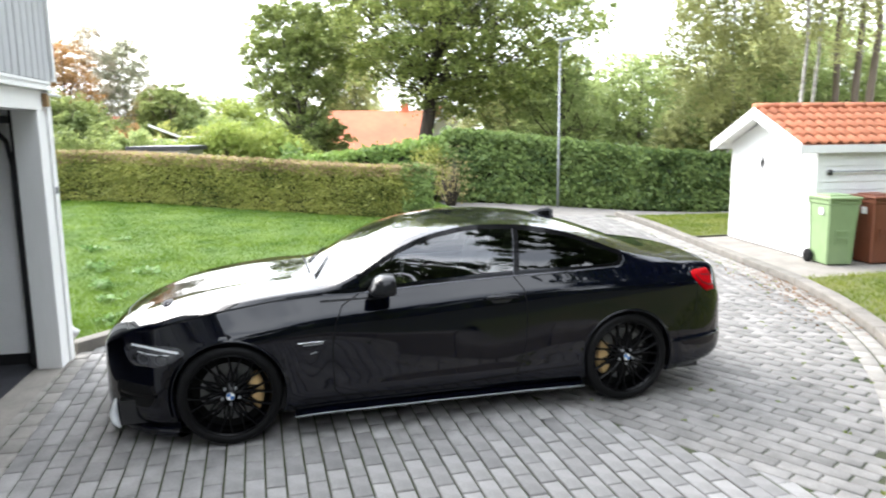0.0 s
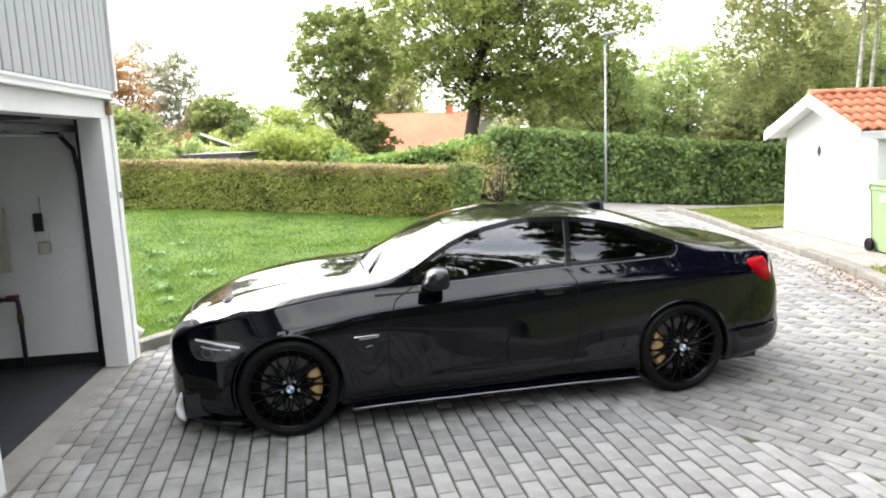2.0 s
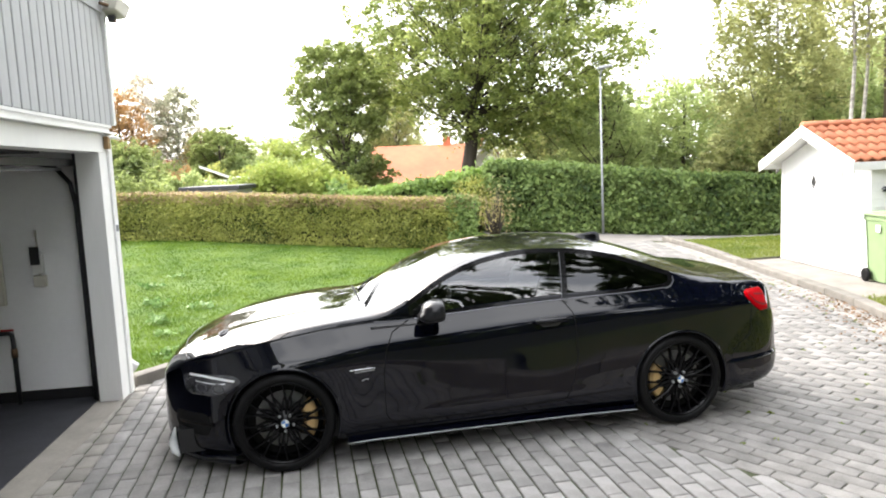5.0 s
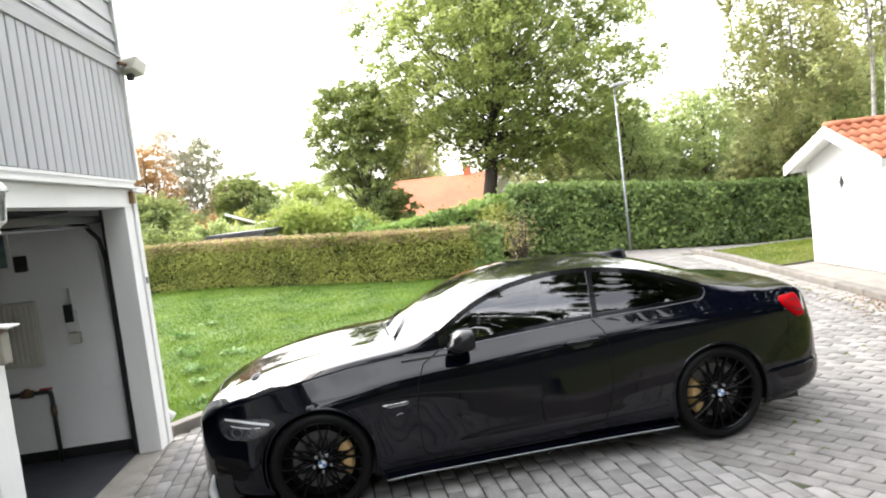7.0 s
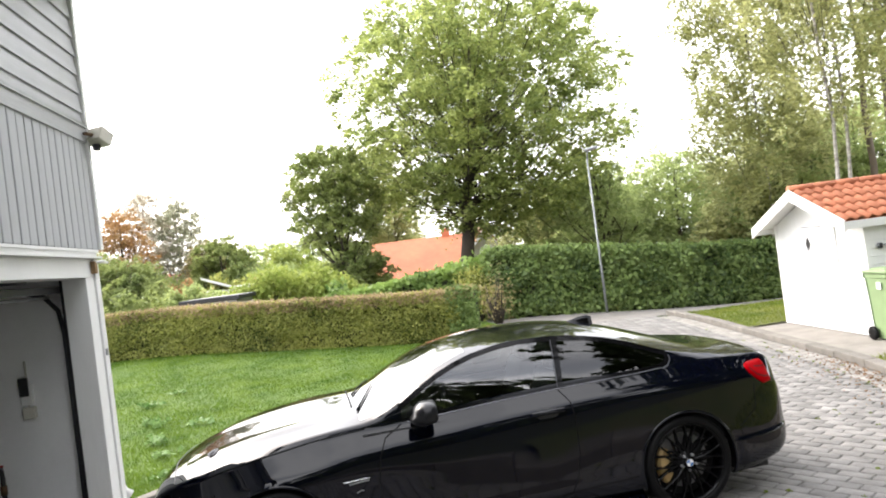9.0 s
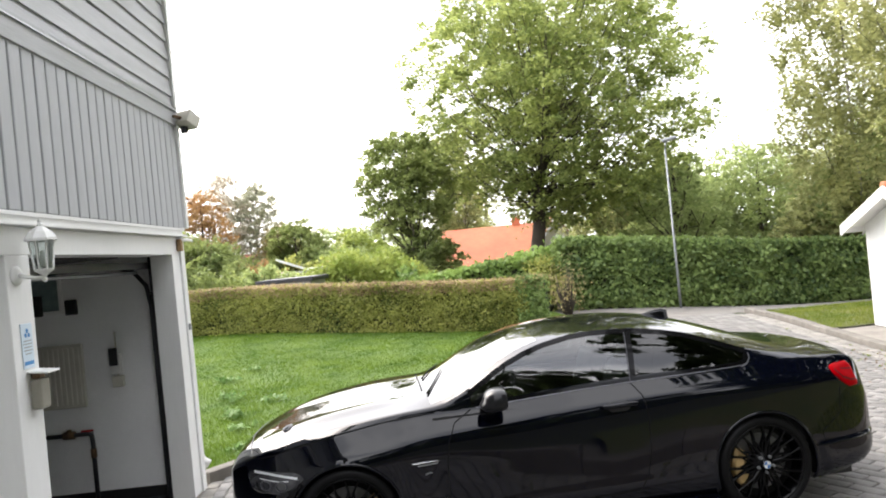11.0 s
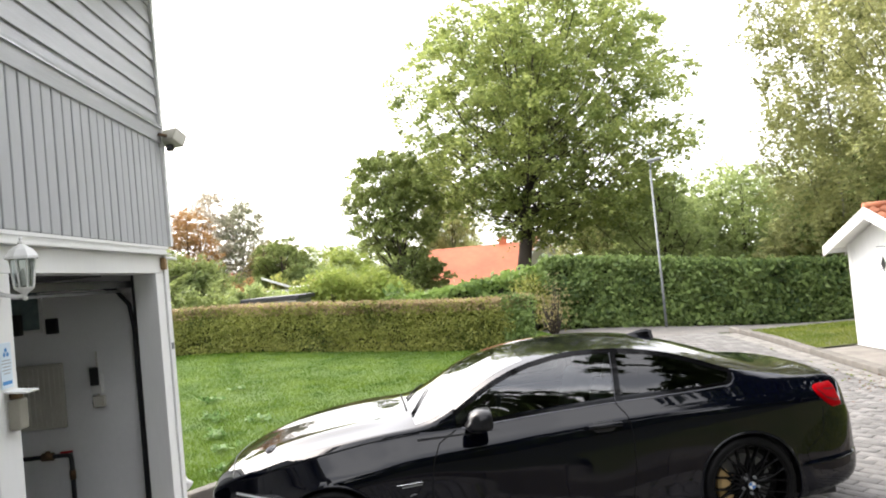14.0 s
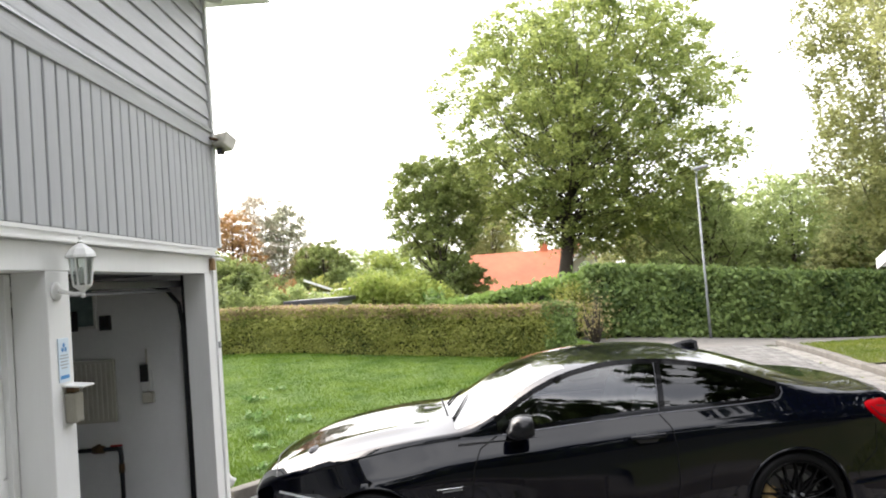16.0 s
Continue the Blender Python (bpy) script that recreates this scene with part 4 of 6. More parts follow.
def eave(xs, up=0.0): return [(x, float(c_zt(x)) + up) for x in xs]


flank_strip("window_trim", belt(np.linspace(.86, 2.80, 34), .004), .020, M["gloss_black"])
flank_strip("window_line", belt(np.linspace(.90, 2.74, 34), -.010), .005, M["trim_dull"], off=.003, label="thin satin trim line under the windows")
flank_strip("sill_crease", [(.45, .265), (1.3, .262), (2.42, .325)], .010, M["gloss_black"])
flank_strip("window_trim", eave((.86, .95, 1.05, 1.15, 1.28, 1.42, 1.6, 1.75, 1.9, 2.04, 2.25, 2.4, 2.55, 2.67, 2.76, 2.82), -.016), .034, M["gloss_black"])
flank_strip("window_trim", [(2.735, 1.018), (2.785, 1.035), (2.81, 1.07), (2.805, 1.115)], .034, M["gloss_black"])
flank_strip("window_line", [(2.74, 1.004), (2.79, 1.018), (2.825, 1.050), (2.832, 1.082)], .009, M["trim_dull"], off=.004, label="satin trim at the window's rear corner")
for ax, az in (FA, RA):
    for s in (-1, 1):
        pts = []
        for a in np.linspace(-.45, math.pi + .45, 60):
            px, pz = ax + ARCH_R * math.cos(a), az + ARCH_R * math.sin(a)
            if pz > float(c_zs(px)) + .0: pts.append((px, -s * (side_y(px, pz) + .004), pz))
        v, f = tube(pts, .010, 8)
        mesh_ob("arch_lip", v, f, M["paint"], car, True)
# pillar trims of the side windows
flank_strip("pillar_trim", [(1.985, .985), (2.03, 1.31)], .046, M["gloss_black"], off=.003)
flank_strip("pillar_line", [(1.966, .99), (2.008, 1.30)], .005, M["trim_dull"], off=.005, label="thin grey edge of the door glass")
flank_patch("headlight", [(-.58, -.44, .535), (-.63, -.37, .56), (-.655, -.30, .60), (-.66, -.255, .635), (-.645, -.27, .66), (-.60, -.33, .68)], M["lamp_glass"], .006, "smoked headlight lens with a bright strip")
flank_strip("headlight_strip", [(-.60, .668), (-.50, .666), (-.40, .656), (-.30, .642)], .015, M["strip_and_glint"], off=.009)
flank_strip("headlight_strip", [(-.56, .63), (-.50, .625), (-.42, .622), (-.36, .625)], .007, M["strip_and_glint"], off=.008)
for hx in (-.52, -.41):
    pts = [(hx + .036 * math.cos(a_), side_y(hx + .036 * math.cos(a_), .590 + .030 * math.sin(a_)) - .009, .590 + .030 * math.sin(a_)) for a_ in np.linspace(0, 2 * math.pi, 22)]
    v, f = tube(pts, .0055, 6)
    mesh_ob("headlight_ring", v, f, M["trim_dull"], car, True, "dull ring of the headlight")
flank_patch("tail_light", [(3.515, 3.60, .775), (3.475, 3.605, .80), (3.42, 3.60, .845), (3.375, 3.59, .90), (3.37, 3.575, .925), (3.41, 3.55, .945)], M["tail_red"], .012, "bright red tail lamp")
flank_strip("tail_light_bar", [(3.405, .912), (3.455, .855), (3.53, .825), (3.575, .822)], .014, M["tail_dark"], off=.0145, label="dark inner line of the tail lamp")
flank_strip("tail_light_bar", [(3.46, .908), (3.52, .898), (3.565, .893)], .012, M["tail_dark"], off=.0145)
flank_patch("side_vent", [(.43, .61, .6425), (.425, .615, .645), (.435, .62, .6475)], M["chrome"], .005, "chrome-edged wing vent", 8)
flank_strip("vent_mesh", [(.47, .628), (.60, .632)], .007, M["flash"], off=.004)
flank_strip("emblem_bar", [(.515, .568), (.545, .578), (.56, .574)], .006, M["flash"], off=.003, label="small metal badge")
# door handle with its bowl
flank_patch("handle_bowl", [(1.79, 1.90, .808), (1.755, 1.935, .84), (1.77, 1.92, .882)], M["black"], .0025, "", 10)
bm = bmesh.new(); box(bm, (1.72, side_y(1.84, .858) - .050, .842), (1.965, side_y(1.84, .858) - .012, .874), .014, seg=4)
part("door_handle", bm, M["paint"], car, smooth=True)
# side skirt blade
vs, fs = [], []
sk = [(x, side_y(x, .215)) for x in np.linspace(.40, 2.46, 40)]
for x, y in sk:
    vs += [(x, y + .03, .20), (x, y - .030, .172), (x, y - .030, .155), (x, y + .06, .150)]
for i in range(len(sk) - 1):
    for k in range(3): fs.append((4 * i + k, 4 * i + 4 + k, 4 * i + 5 + k, 4 * i + 1 + k))
mesh_ob("side_skirt", vs, fs, M["paint"], car, False, "gloss black skirt blade")
v, f = tube([(x, y - .031, .163) for x, y in sk], .005, 8)
mesh_ob("skirt_edge", v, f, M["galv"], car, True, "thin pale line along the skirt's lower edge")
mesh_ob("side_skirt", [(x, -y, z) for x, y, z in vs], [q[::-1] for q in fs], M["gloss_black"], car, False, "gloss black skirt blade")
# front splitter, following the bumper's plan
vs, fs = [], []
plan = [(x, float(c_w(x))) for x in (-.34, -.45, -.55, -.65, -.72, -.78, -.82, -.84)] + [(-.845, .3), (-.85, .15), (-.85, 0)]
for x, y in plan:
    vs += [(x + .10, -(y - .07), .165), (x + .012, -(y - .004), .135), (x + .004, -(y + .002), .10), (x + .02, -(y - .012), .075), (x + .15, -(y - .12), .075)]
for i in range(len(plan) - 1):
    for k in range(4): fs.append((5 * i + k, 5 * i + k + 1, 5 * i + k + 6, 5 * i + k + 5))
mesh_ob("front_splitter", vs, fs, M["paint"], car, True, "gloss black front splitter")
mesh_ob("front_splitter", [(x, -y, z) for x, y, z in vs], [q[::-1] for q in fs], M["gloss_black"], car, True, "gloss black front splitter")
# white piece on the lip: the sky's reflection put into its colour
v, f = tube([(-.745, -.553, .27), (-.765, -.522, .20), (-.775, -.50, .145), (-.76, -.53, .10), (-.73, -.57, .078)], [.006, .02, .032, .028, .01], 10)
mesh_ob("splitter_glint", v, f, M["strip_and_glint"], car, True, "white sky glint painted on the front lip's corner")
# lower air intakes on the bumper's near corner
flank_patch("air_intake", [(-.70, -.50, .26), (-.74, -.46, .34), (-.72, -.50, .42)], M["black_matt"], .004, "dark air intake", 10)
flank_strip("intake_fin", [(-.70, .34), (-.46, .345)], .02, M["gloss_black"], off=.012)
flank_patch("bumper_corner", [(3.215, 3.62, .235), (3.205, 3.70, .30), (3.19, 3.745, .38), (3.175, 3.755, .455)], M["paint"], .016, "", 14)
# bonnet vent and bonnet shut line over the nose
def bonnet_z(x, y):
    r = car_rows(x)[::-1]
    return float(np.interp(abs(y), [p[0] for p in r], [p[1] for p in r]))


# the oval grille let into the bonnet
vx, vy = -.40, -.36
ring = [(vx + .030 * math.cos(a), vy + .080 * math.sin(a)) for a in np.linspace(0, 2 * math.pi, 28, endpoint=False)]
grille = mesh_ob("bonnet_grille", [(x, y, bonnet_z(x, y) + .004) for x, y in ring], [tuple(range(28))], M["black_matt"], car, False, "dark oval bonnet grille with thin slats")
v, f = tube([(x, y, bonnet_z(x, y) + .004) for x, y in ring + ring[:1]], .005, 8, False)
mesh_ob("grille_rim", v, f, M["trim_dull"], grille, True)
for k in (-1, 0, 1):
    yk = .072 * math.sin(math.acos(abs(k) * .014 / .030))
    v, f = tube([(vx + k * .014, vy + q, bonnet_z(vx + k * .014, vy + q) + .007) for q in (-yk, 0, yk)], .003, 6)
    mesh_ob("grille_slat", v, f, M["trim_dull"], grille, True)
row = [(-.60 - .10 * (1 - abs(k) / 10) ** .6, k / 10) for k in range(-10, 11)]
pts = []
for x, k in row:
    r = car_rows(x)[::-1]; y = abs(k) * float(c_yt(x)) * .98
    pts.append((x, math.copysign(y, k), float(np.interp(y, [p[0] for p in r], [p[1] for p in r])) + .001))
v, f = tube(pts, .0035, 6)
mesh_ob("bonnet_shut_line", v, f, M["black"], car, True)
# wipers and scuttle
for y0, y1, x1 in ((-.45, .05, .98), (.10, .55, .90)):
    def screen(x, y):
        r = car_rows(x)[::-1]
        return float(np.interp(abs(y), [p[0] for p in r], [p[1] for p in r]))
    pts = [(.60 + (t * .16), y0 + (y1 - y0) * t, screen(.60 + t * .16, y0 + (y1 - y0) * t) + .010) for t in np.linspace(0, 1, 10)]
    v, f = tube(pts, [.008 - .004 * t for t in np.linspace(0, 1, 10)], 8)
    mesh_ob("wiper", v, f, M["black_matt"], car, True)
pts = [(.575, y, screen(.575, y) - .012) for y in np.linspace(-.30, .56, 24)]
v, f = tube(pts, .014, 8)
mesh_ob("scuttle_panel", v, f, M["black_matt"], car, True)
# aerial fin
vs, fs = [], []
for x, z, w in ((2.37, 1.334, .003), (2.43, 1.350, .016), (2.49, 1.362, .018), (2.55, 1.366, .015), (2.595, 1.350, .008)):
    b = float(c_zc(x)) - .004
    vs += [(x, -w - .014, b), (x, -w * .6, (b + z) / 2), (x, 0, z), (x, w * .6, (b + z) / 2), (x, w + .014, b)]
for i in range(4):
    for k in range(4): fs.append((5 * i + k, 5 * i + 5 + k, 5 * i + 6 + k, 5 * i + 1 + k))
fs.append((20, 21, 22, 23, 24))
mesh_ob("aerial_fin", vs, fs, M["gloss_black"], car, True, "shark-fin aerial")
# boot spoiler lip
pts = [(3.665, y, float(c_zc(3.65)) - .055 * (y / .66) ** 2 + .012) for y in np.linspace(-.64, .64, 25)]
vs, fs = [], []
for x, y, z in pts: vs += [(x - .13, y, z - .020), (x - .025, y, z + .006), (x - .018, y, z - .006), (x - .04, y, z - .03)]
for i in range(24):
    for k in range(3): fs.append((4 * i + k, 4 * i + k + 1, 4 * i + k + 5, 4 * i + k + 4))
mesh_ob("boot_spoiler", vs, fs, M["carbon"], car, True, "thin carbon boot spoiler")
# door mirrors
for s in (-1, 1):
    bm = bmesh.new()
    bmesh.ops.create_uvsphere(bm, u_segments=20, v_segments=14, radius=1)
    for v in bm.verts:
        x, y, z = v.co
        v.co = Vector((math.copysign(abs(x) ** .8, x) * (.088 + .02 * (z < 0)) + .018 * z, math.copysign(abs(y) ** .8, y) * .125, math.copysign(abs(z) ** .75, z) * (.078 if z > 0 else .066)))
        if v.co.x > .055: v.co.x = .055 + (v.co.x - .055) * .25
    mir = part("door_mirror", bm, M["carbon"], car, "carbon-capped door mirror", True, Matrix.Translation((1.015, s * .925, .998)))
    v, f = tube([(.0, -s * .04, -.06), (-.05, -s * .085, -.085), (-.075, -s * .13, -.088)], [.032, .026, .03], 10)
    mesh_ob("mirror_foot", v, f, M["gloss_black"], mir, True)
    bm = bmesh.new(); box(bm, (.040, -.085, -.045), (.062, .085, .045), .02)
    part("mirror_glass", bm, M["chrome"], mir)
# seats, dashboard and steering wheel behind the glass
for x0, s in ((1.42, -1), (1.42, 1), (2.35, -1), (2.35, 1)):
    bm = bmesh.new()
    k = 1 if x0 < 2 else .9
    box(bm, (x0, s * .38 - .25, .40), (x0 + .5, s * .38 + .25, .56), .05)
    box(bm, (-.07, -.24, 0), (.07, .24, .58 * k), .06, pose(x0 + .50, s * .38, .50, 0, 16, 0))
    if k == 1: box(bm, (-.05, -.12, .56), (.05, .12, .76), .05, pose(x0 + .50, s * .38, .50, 0, 16, 0))
    part("seat", bm, M["leather"], car, "dark leather bucket seat", True)
part("dashboard", boxes([((.62, -.70, .62), (1.05, .70, .93))], .08), M["leather"], car)
part("cabin_trim", boxes([((.6, -.80, .45), (3.2, -.77, .90)), ((.6, .77, .45), (3.2, .80, .90)), ((2.72, -.72, .50), (3.3, .72, .98)), ((.6, -.8, .40), (3.2, .8, .42))]), M["leather"], car)
v, f = lathe([(.17 + .017 * math.cos(a), .017 * math.sin(a)) for a in np.linspace(0, 2 * math.pi, 9)], 28)
wheel_pose = pose(1.16, -.38, .88, 0, -66, 0)
mesh_ob("steering_wheel", [wheel_pose @ Vector(p) for p in v], f, M["leather"], car, True)


# ---- wheels ----
def wheel(name, x, z, s):
    """A tyre and a spoked rim with disc and calliper; outer face towards s."""
    e = new(name); e.parent = car
    e.matrix_basis = Matrix.Translation((x, s * .905, z)) @ (Matrix.Identity(4) if s < 0 else Matrix.Rotation(math.pi, 4, "Z"))
    tagged(e, "black alloy wheel with a wide low tyre")
    R = WHEEL_R
    v, f = lathe([(.266, .02), (.272, -.004), (.286, -.012), (.308, -.010), (.323, .002), (R - .004, .022), (R, .05), (R, .13), (R, .21), (R - .006, .238), (.30, .26), (.25, .25)], 64, "y")
    mesh_ob("tyre", v, f, M["rubber"], e, True)
    v, f = lathe([(.269, .012), (.274, .0), (.268, -.007), (.260, .0), (.248, .030), (.238, .12), (.24, .22)], 64, "y")
    mesh_ob("rim", v, f, M["rim"], e, True)
    def blade(stations):
        """A flat spoke through (radius, angle, height, half width) with a bevelled face."""
        vs, fs = [], []
        pts = [Vector((r * math.cos(a), h, r * math.sin(a))) for r, a, h, w_ in stations]
        for q, (p, st) in enumerate(zip(pts, stations)):
            d = (pts[min(q + 1, len(pts) - 1)] - pts[max(q - 1, 0)]).normalized()
            side = Vector((-d.z, 0, d.x)).normalized() * st[3]
            dn = Vector((0, .012, 0))
            vs += [p - side + dn * 2.6, p - side + dn * .35, p - side * .55, p + side * .55, p + side + dn * .35, p + side + dn * 2.6]
        for q in range(len(pts) - 1):
            for c in range(5): fs.append((6 * q + c, 6 * q + c + 1, 6 * q + c + 7, 6 * q + c + 6))
        return vs, fs
    for k in range(10):
        a0 = 2 * math.pi * (k + .25) / 10
        limbs = [blade([(.040, a0, .024, .012), (.09, a0, .018, .0095), (.125, a0, .014, .0095)])]
        for d in (-1, 1):
            limbs.append(blade([(.115, a0, .015, .0065), (.17, a0 + d * .085, .009, .0062), (.22, a0 + d * .135, .004, .006), (.266, a0 + d * .165, .0, .0068)]))
            limbs.append(blade([(.075, a0 + d * .314, .026, .0055), (.125, a0 + d * .225, .022, .0052), (.185, a0 + d * .095, .017, .0052)]))
        v, f = join(limbs)
        mesh_ob("spoke", v, f, M["rim"], e)
    v, f = lathe([(.0, .0), (.030, .001), (.034, .006), (.034, .02), (.075, .026), (.082, .05)], 32, "y")
    mesh_ob("hub", v, f, M["rim"], e, True)
    v, f = lathe([(.0, -.004), (.033, -.003), (.036, .004)], 24, "y")
    cap = mesh_ob("hub_cap", v, f, M["gloss_black"], e, True, "round hub cap with a blue and white badge")
    for k in range(4):
        fan = [(0, -.0055, 0)] + [(.024 * math.cos(b_), -.0055, .024 * math.sin(b_)) for b_ in np.linspace(math.pi / 2 * k, math.pi / 2 * (k + 1), 7)]
        mesh_ob("badge_quarter", fan, [tuple(range(8))], M["badge_blue"] if k % 2 else M["plastic_white"], cap)
    v, f = lathe([(.0255 + .002 * math.cos(b_), -.005 + .002 * math.sin(b_)) for b_ in np.linspace(0, 2 * math.pi, 7)], 24, "y")
    mesh_ob("badge_ring", v, f, M["flash"], cap, True)
    for k in range(5):
        a = 2 * math.pi * (k + .75) / 5
        v, f = lathe([(.0, .004), (.0095, .004), (.010, .026)], 8, "y")
        mesh_ob("wheel_bolt", [(px + .056 * math.cos(a), py, pz + .056 * math.sin(a)) for px, py, pz in v], f, M["galv"], e)
    v, f = lathe([(.07, .10), (.19, .10), (.19, .135), (.07, .135)], 48, "y")
    mesh_ob("brake_disc", v, f, M["disc"], e, False, "ground steel brake disc")
    a_mid = 0.0 if x < 1 else math.pi
    vs, fs = [], []
    for k in range(13):
        a = a_mid + (k - 6) * .108
        th = .0 if k in (0, 12) else .006 * math.cos((k - 6) / 6 * 1.2)
        for r, h in ((.118, .055), (.142, .043 - th), (.196, .043 - th), (.214, .055), (.214, .16), (.118, .16)):
            vs.append((r * math.cos(a), h, r * math.sin(a)))
    for k in range(12):
        for q in range(6): fs.append((6 * k + q, 6 * k + (q + 1) % 6, 6 * k + 6 + (q + 1) % 6, 6 * k + 6 + q))
    fs += [tuple(range(6)), tuple(range(72, 78))]
    mesh_ob("brake_calliper", vs, fs, M["gold"], e, False, "gold brake calliper")
    v, f = lathe([(.24, .10), (.0, .16)], 32, "y")
    mesh_ob("wheel_backing", v, f, M["black_matt"], e)
    return e


for x, z in (FA, RA):
    for s in (-1, 1): wheel("wheel", x, z, s)


# ---- the shed and the bins ----
SX0, SX1, SY0, SY1, SH, RZ = 0.0, 2.05, 0.0, 2.42, 1.75, 2.27
SHED = pose(8.37, 4.40, .04, 0, 0, -8)
shed = thing("shed", SHED, "small white shed with an orange tiled gable roof", "shed")
SM = (SY0 + SY1) / 2
rise = (RZ - SH) / ((SY1 - SY0) / 2)


def gable_board(x, y0, y1):
    z = SH - .04 + rise * ((SY1 - SY0) / 2 - max(abs(y0 - SM), abs(y1 - SM)))
    return (x, y0, -.02), (x + .022, y1, z)


y = SY0
while y < SY1 - .01:
    y1 = min(y + .118, SY1)
    part("board", boxes([gable_board(SX0 - .022, y + .001, y1 - .001)], .002), M["white"], shed)
    y = y1
z = -.038
bm = bmesh.new(); box(bm, (SX0 + .02, SY0 - .02, 0), (SX1, SY0 - .002, .128), .003, seg=1)
bmesh.ops.rotate(bm, cent=(0, SY0, .128), matrix=Matrix.Rotation(radians(-7), 3, "X"), verts=bm.verts)
me_s = bpy.data.meshes.new("siding_board"); bm.to_mesh(me_s); bm.free(); me_s.materials.append(M["white"])
while z < SH - .1:
    ob = new("siding_board", me_s); ob.parent = shed; ob.matrix_basis = pose(0, 0, z)
    z += .118
part("wall", boxes([((SX0, SY0, .05), (SX1, SY1, SH - .02))]), M["white"], shed)
gv_ = [(SX0, SY0, SH - .02), (SX0, SY1, SH - .02), (SX0, SM, RZ - .06), (SX1, SY0, SH - .02), (SX1, SY1, SH - .02), (SX1, SM, RZ - .06)]
mesh_ob("gable", gv_, [(0, 1, 2), (3, 5, 4), (0, 3, 4, 1), (1, 4, 5, 2), (2, 5, 3, 0)], M["white"], shed)
part("corner_board", boxes([((SX0 - .03, SY0 - .03, -.02), (SX0 + .09, SY0 - .002, SH - .02))], .003), M["white"], shed)
part("corner_board", boxes([((SX0 - .03, SY1 - .07, -.02), (SX0 - .022, SY1 + .02, SH - .02))], .002), M["white"], shed)
part("foundation", boxes([((SX0 + .05, SY0 + .05, -.10), (SX1 - .05, SY1 - .05, .06))]), M["concrete"], shed)
door = part("door", boxes([((SX0 - .040, SM - .55, .10), (SX0 - .023, SM + .36, 1.66))], .004), M["white"], shed, "white board door")
v, f = lathe([(.0, 0), (1, 0)], 4)
mesh_ob("diamond", [(SX0 - .0425, SM + .20 + x * .075, 1.37 + y * .13) for x, y, z in v], f, M["black"], door, False, "small dark diamond-shaped hole")
part("door_head", boxes([((SX0 - .046, SM - .22, 1.645), (SX0 - .040, SM + .34, 1.655))]), M["dark_metal"], shed)
part("hinge", boxes([((SX0 - .046, SM + .18, 1.28), (SX0 - .040, SM + .35, 1.30))]), M["galv"], door)
# roof planes, verge boards and tiles
OV, OE = .36, .12
for s in (-1, 1):
    ye = SM + s * ((SY1 - SY0) / 2 + OE)
    ze = SH - rise * OE
    v = [(SX0 - OV, SM, RZ), (SX1 + .3, SM, RZ), (SX1 + .3, ye, ze), (SX0 - OV, ye, ze)]
    v += [(x, y, z - .03) for x, y, z in v]
    mesh_ob("roof_deck", v, [(0, 1, 2, 3), (7, 6, 5, 4), (0, 3, 7, 4), (1, 5, 6, 2), (2, 6, 7, 3)], M["white"], shed)
    mesh_ob("roof_underlay", [(SX0 - OV + .01, SM, RZ + .004), (SX1 + .29, SM, RZ + .004), (SX1 + .29, ye, ze + .004), (SX0 - OV + .01, ye, ze + .004)], [(0, 1, 2, 3)], M["tile_far"], shed)
    vb = [(SX0 - OV - .025, SM, RZ + .02), (SX0 - OV - .025, ye + s * .03, ze + .02), (SX0 - OV - .025, ye + s * .03, ze - .15), (SX0 - OV - .025, SM, RZ - .16)]
    vb += [(x + .025, y, z) for x, y, z in vb]
    mesh_ob("bargeboard", vb, [(0, 1, 2, 3), (7, 6, 5, 4), (0, 4, 5, 1), (1, 5, 6, 2), (2, 6, 7, 3)], M["white"], shed)
    vb = [(SX1 + .3, SM, RZ + .07), (SX1 + .3, ye + s * .03, ze + .07), (SX1 + .3, ye + s * .03, ze - .12), (SX1 + .3, SM, RZ - .12)]
    vb += [(x + .025, y, z) for x, y, z in vb]
    mesh_ob("bargeboard", vb, [(0, 1, 2, 3), (7, 6, 5, 4), (0, 4, 5, 1), (1, 5, 6, 2), (2, 6, 7, 3)], M["white"], shed)
    part("eaves_board", boxes([((SX0 - OV, ye - .012, ze - .115), (SX1 + .3, ye + .012, ze - .002))], .003), M["white"], shed)
slope_len = math.hypot((SY1 - SY0) / 2 + OE, rise * ((SY1 - SY0) / 2 + OE))
pitch = math.degrees(math.atan(rise))
TW, TL = .17, slope_len / 5 + .005


def tile_mesh():
    """A pantile: an S wave across, with thickness at its lower edge."""
    vs, fs, n = [], [], 9
    for j, (t, lift) in enumerate(((0, .0), (1, .022))):
        for k in range(n):
            u = k / (n - 1)
            vs.append((u * (TW + .012), t * (TL + .04), .024 * math.sin(u * 2 * math.pi - .9) + (.032 if j == 0 else .006)))
    for k in range(n): vs.append((vs[k][0], 0, vs[k][2] - .020))
    for k in range(n - 1): fs += [(k, k + 1, n + k + 1, n + k), (2 * n + k, 2 * n + k + 1, k + 1, k)]
    me = bpy.data.meshes.new("roof_tile"); me.from_pydata(vs, [], fs); me.polygons.foreach_set("use_smooth", [True] * len(fs)); me.materials.append(M["tile"])
    return me


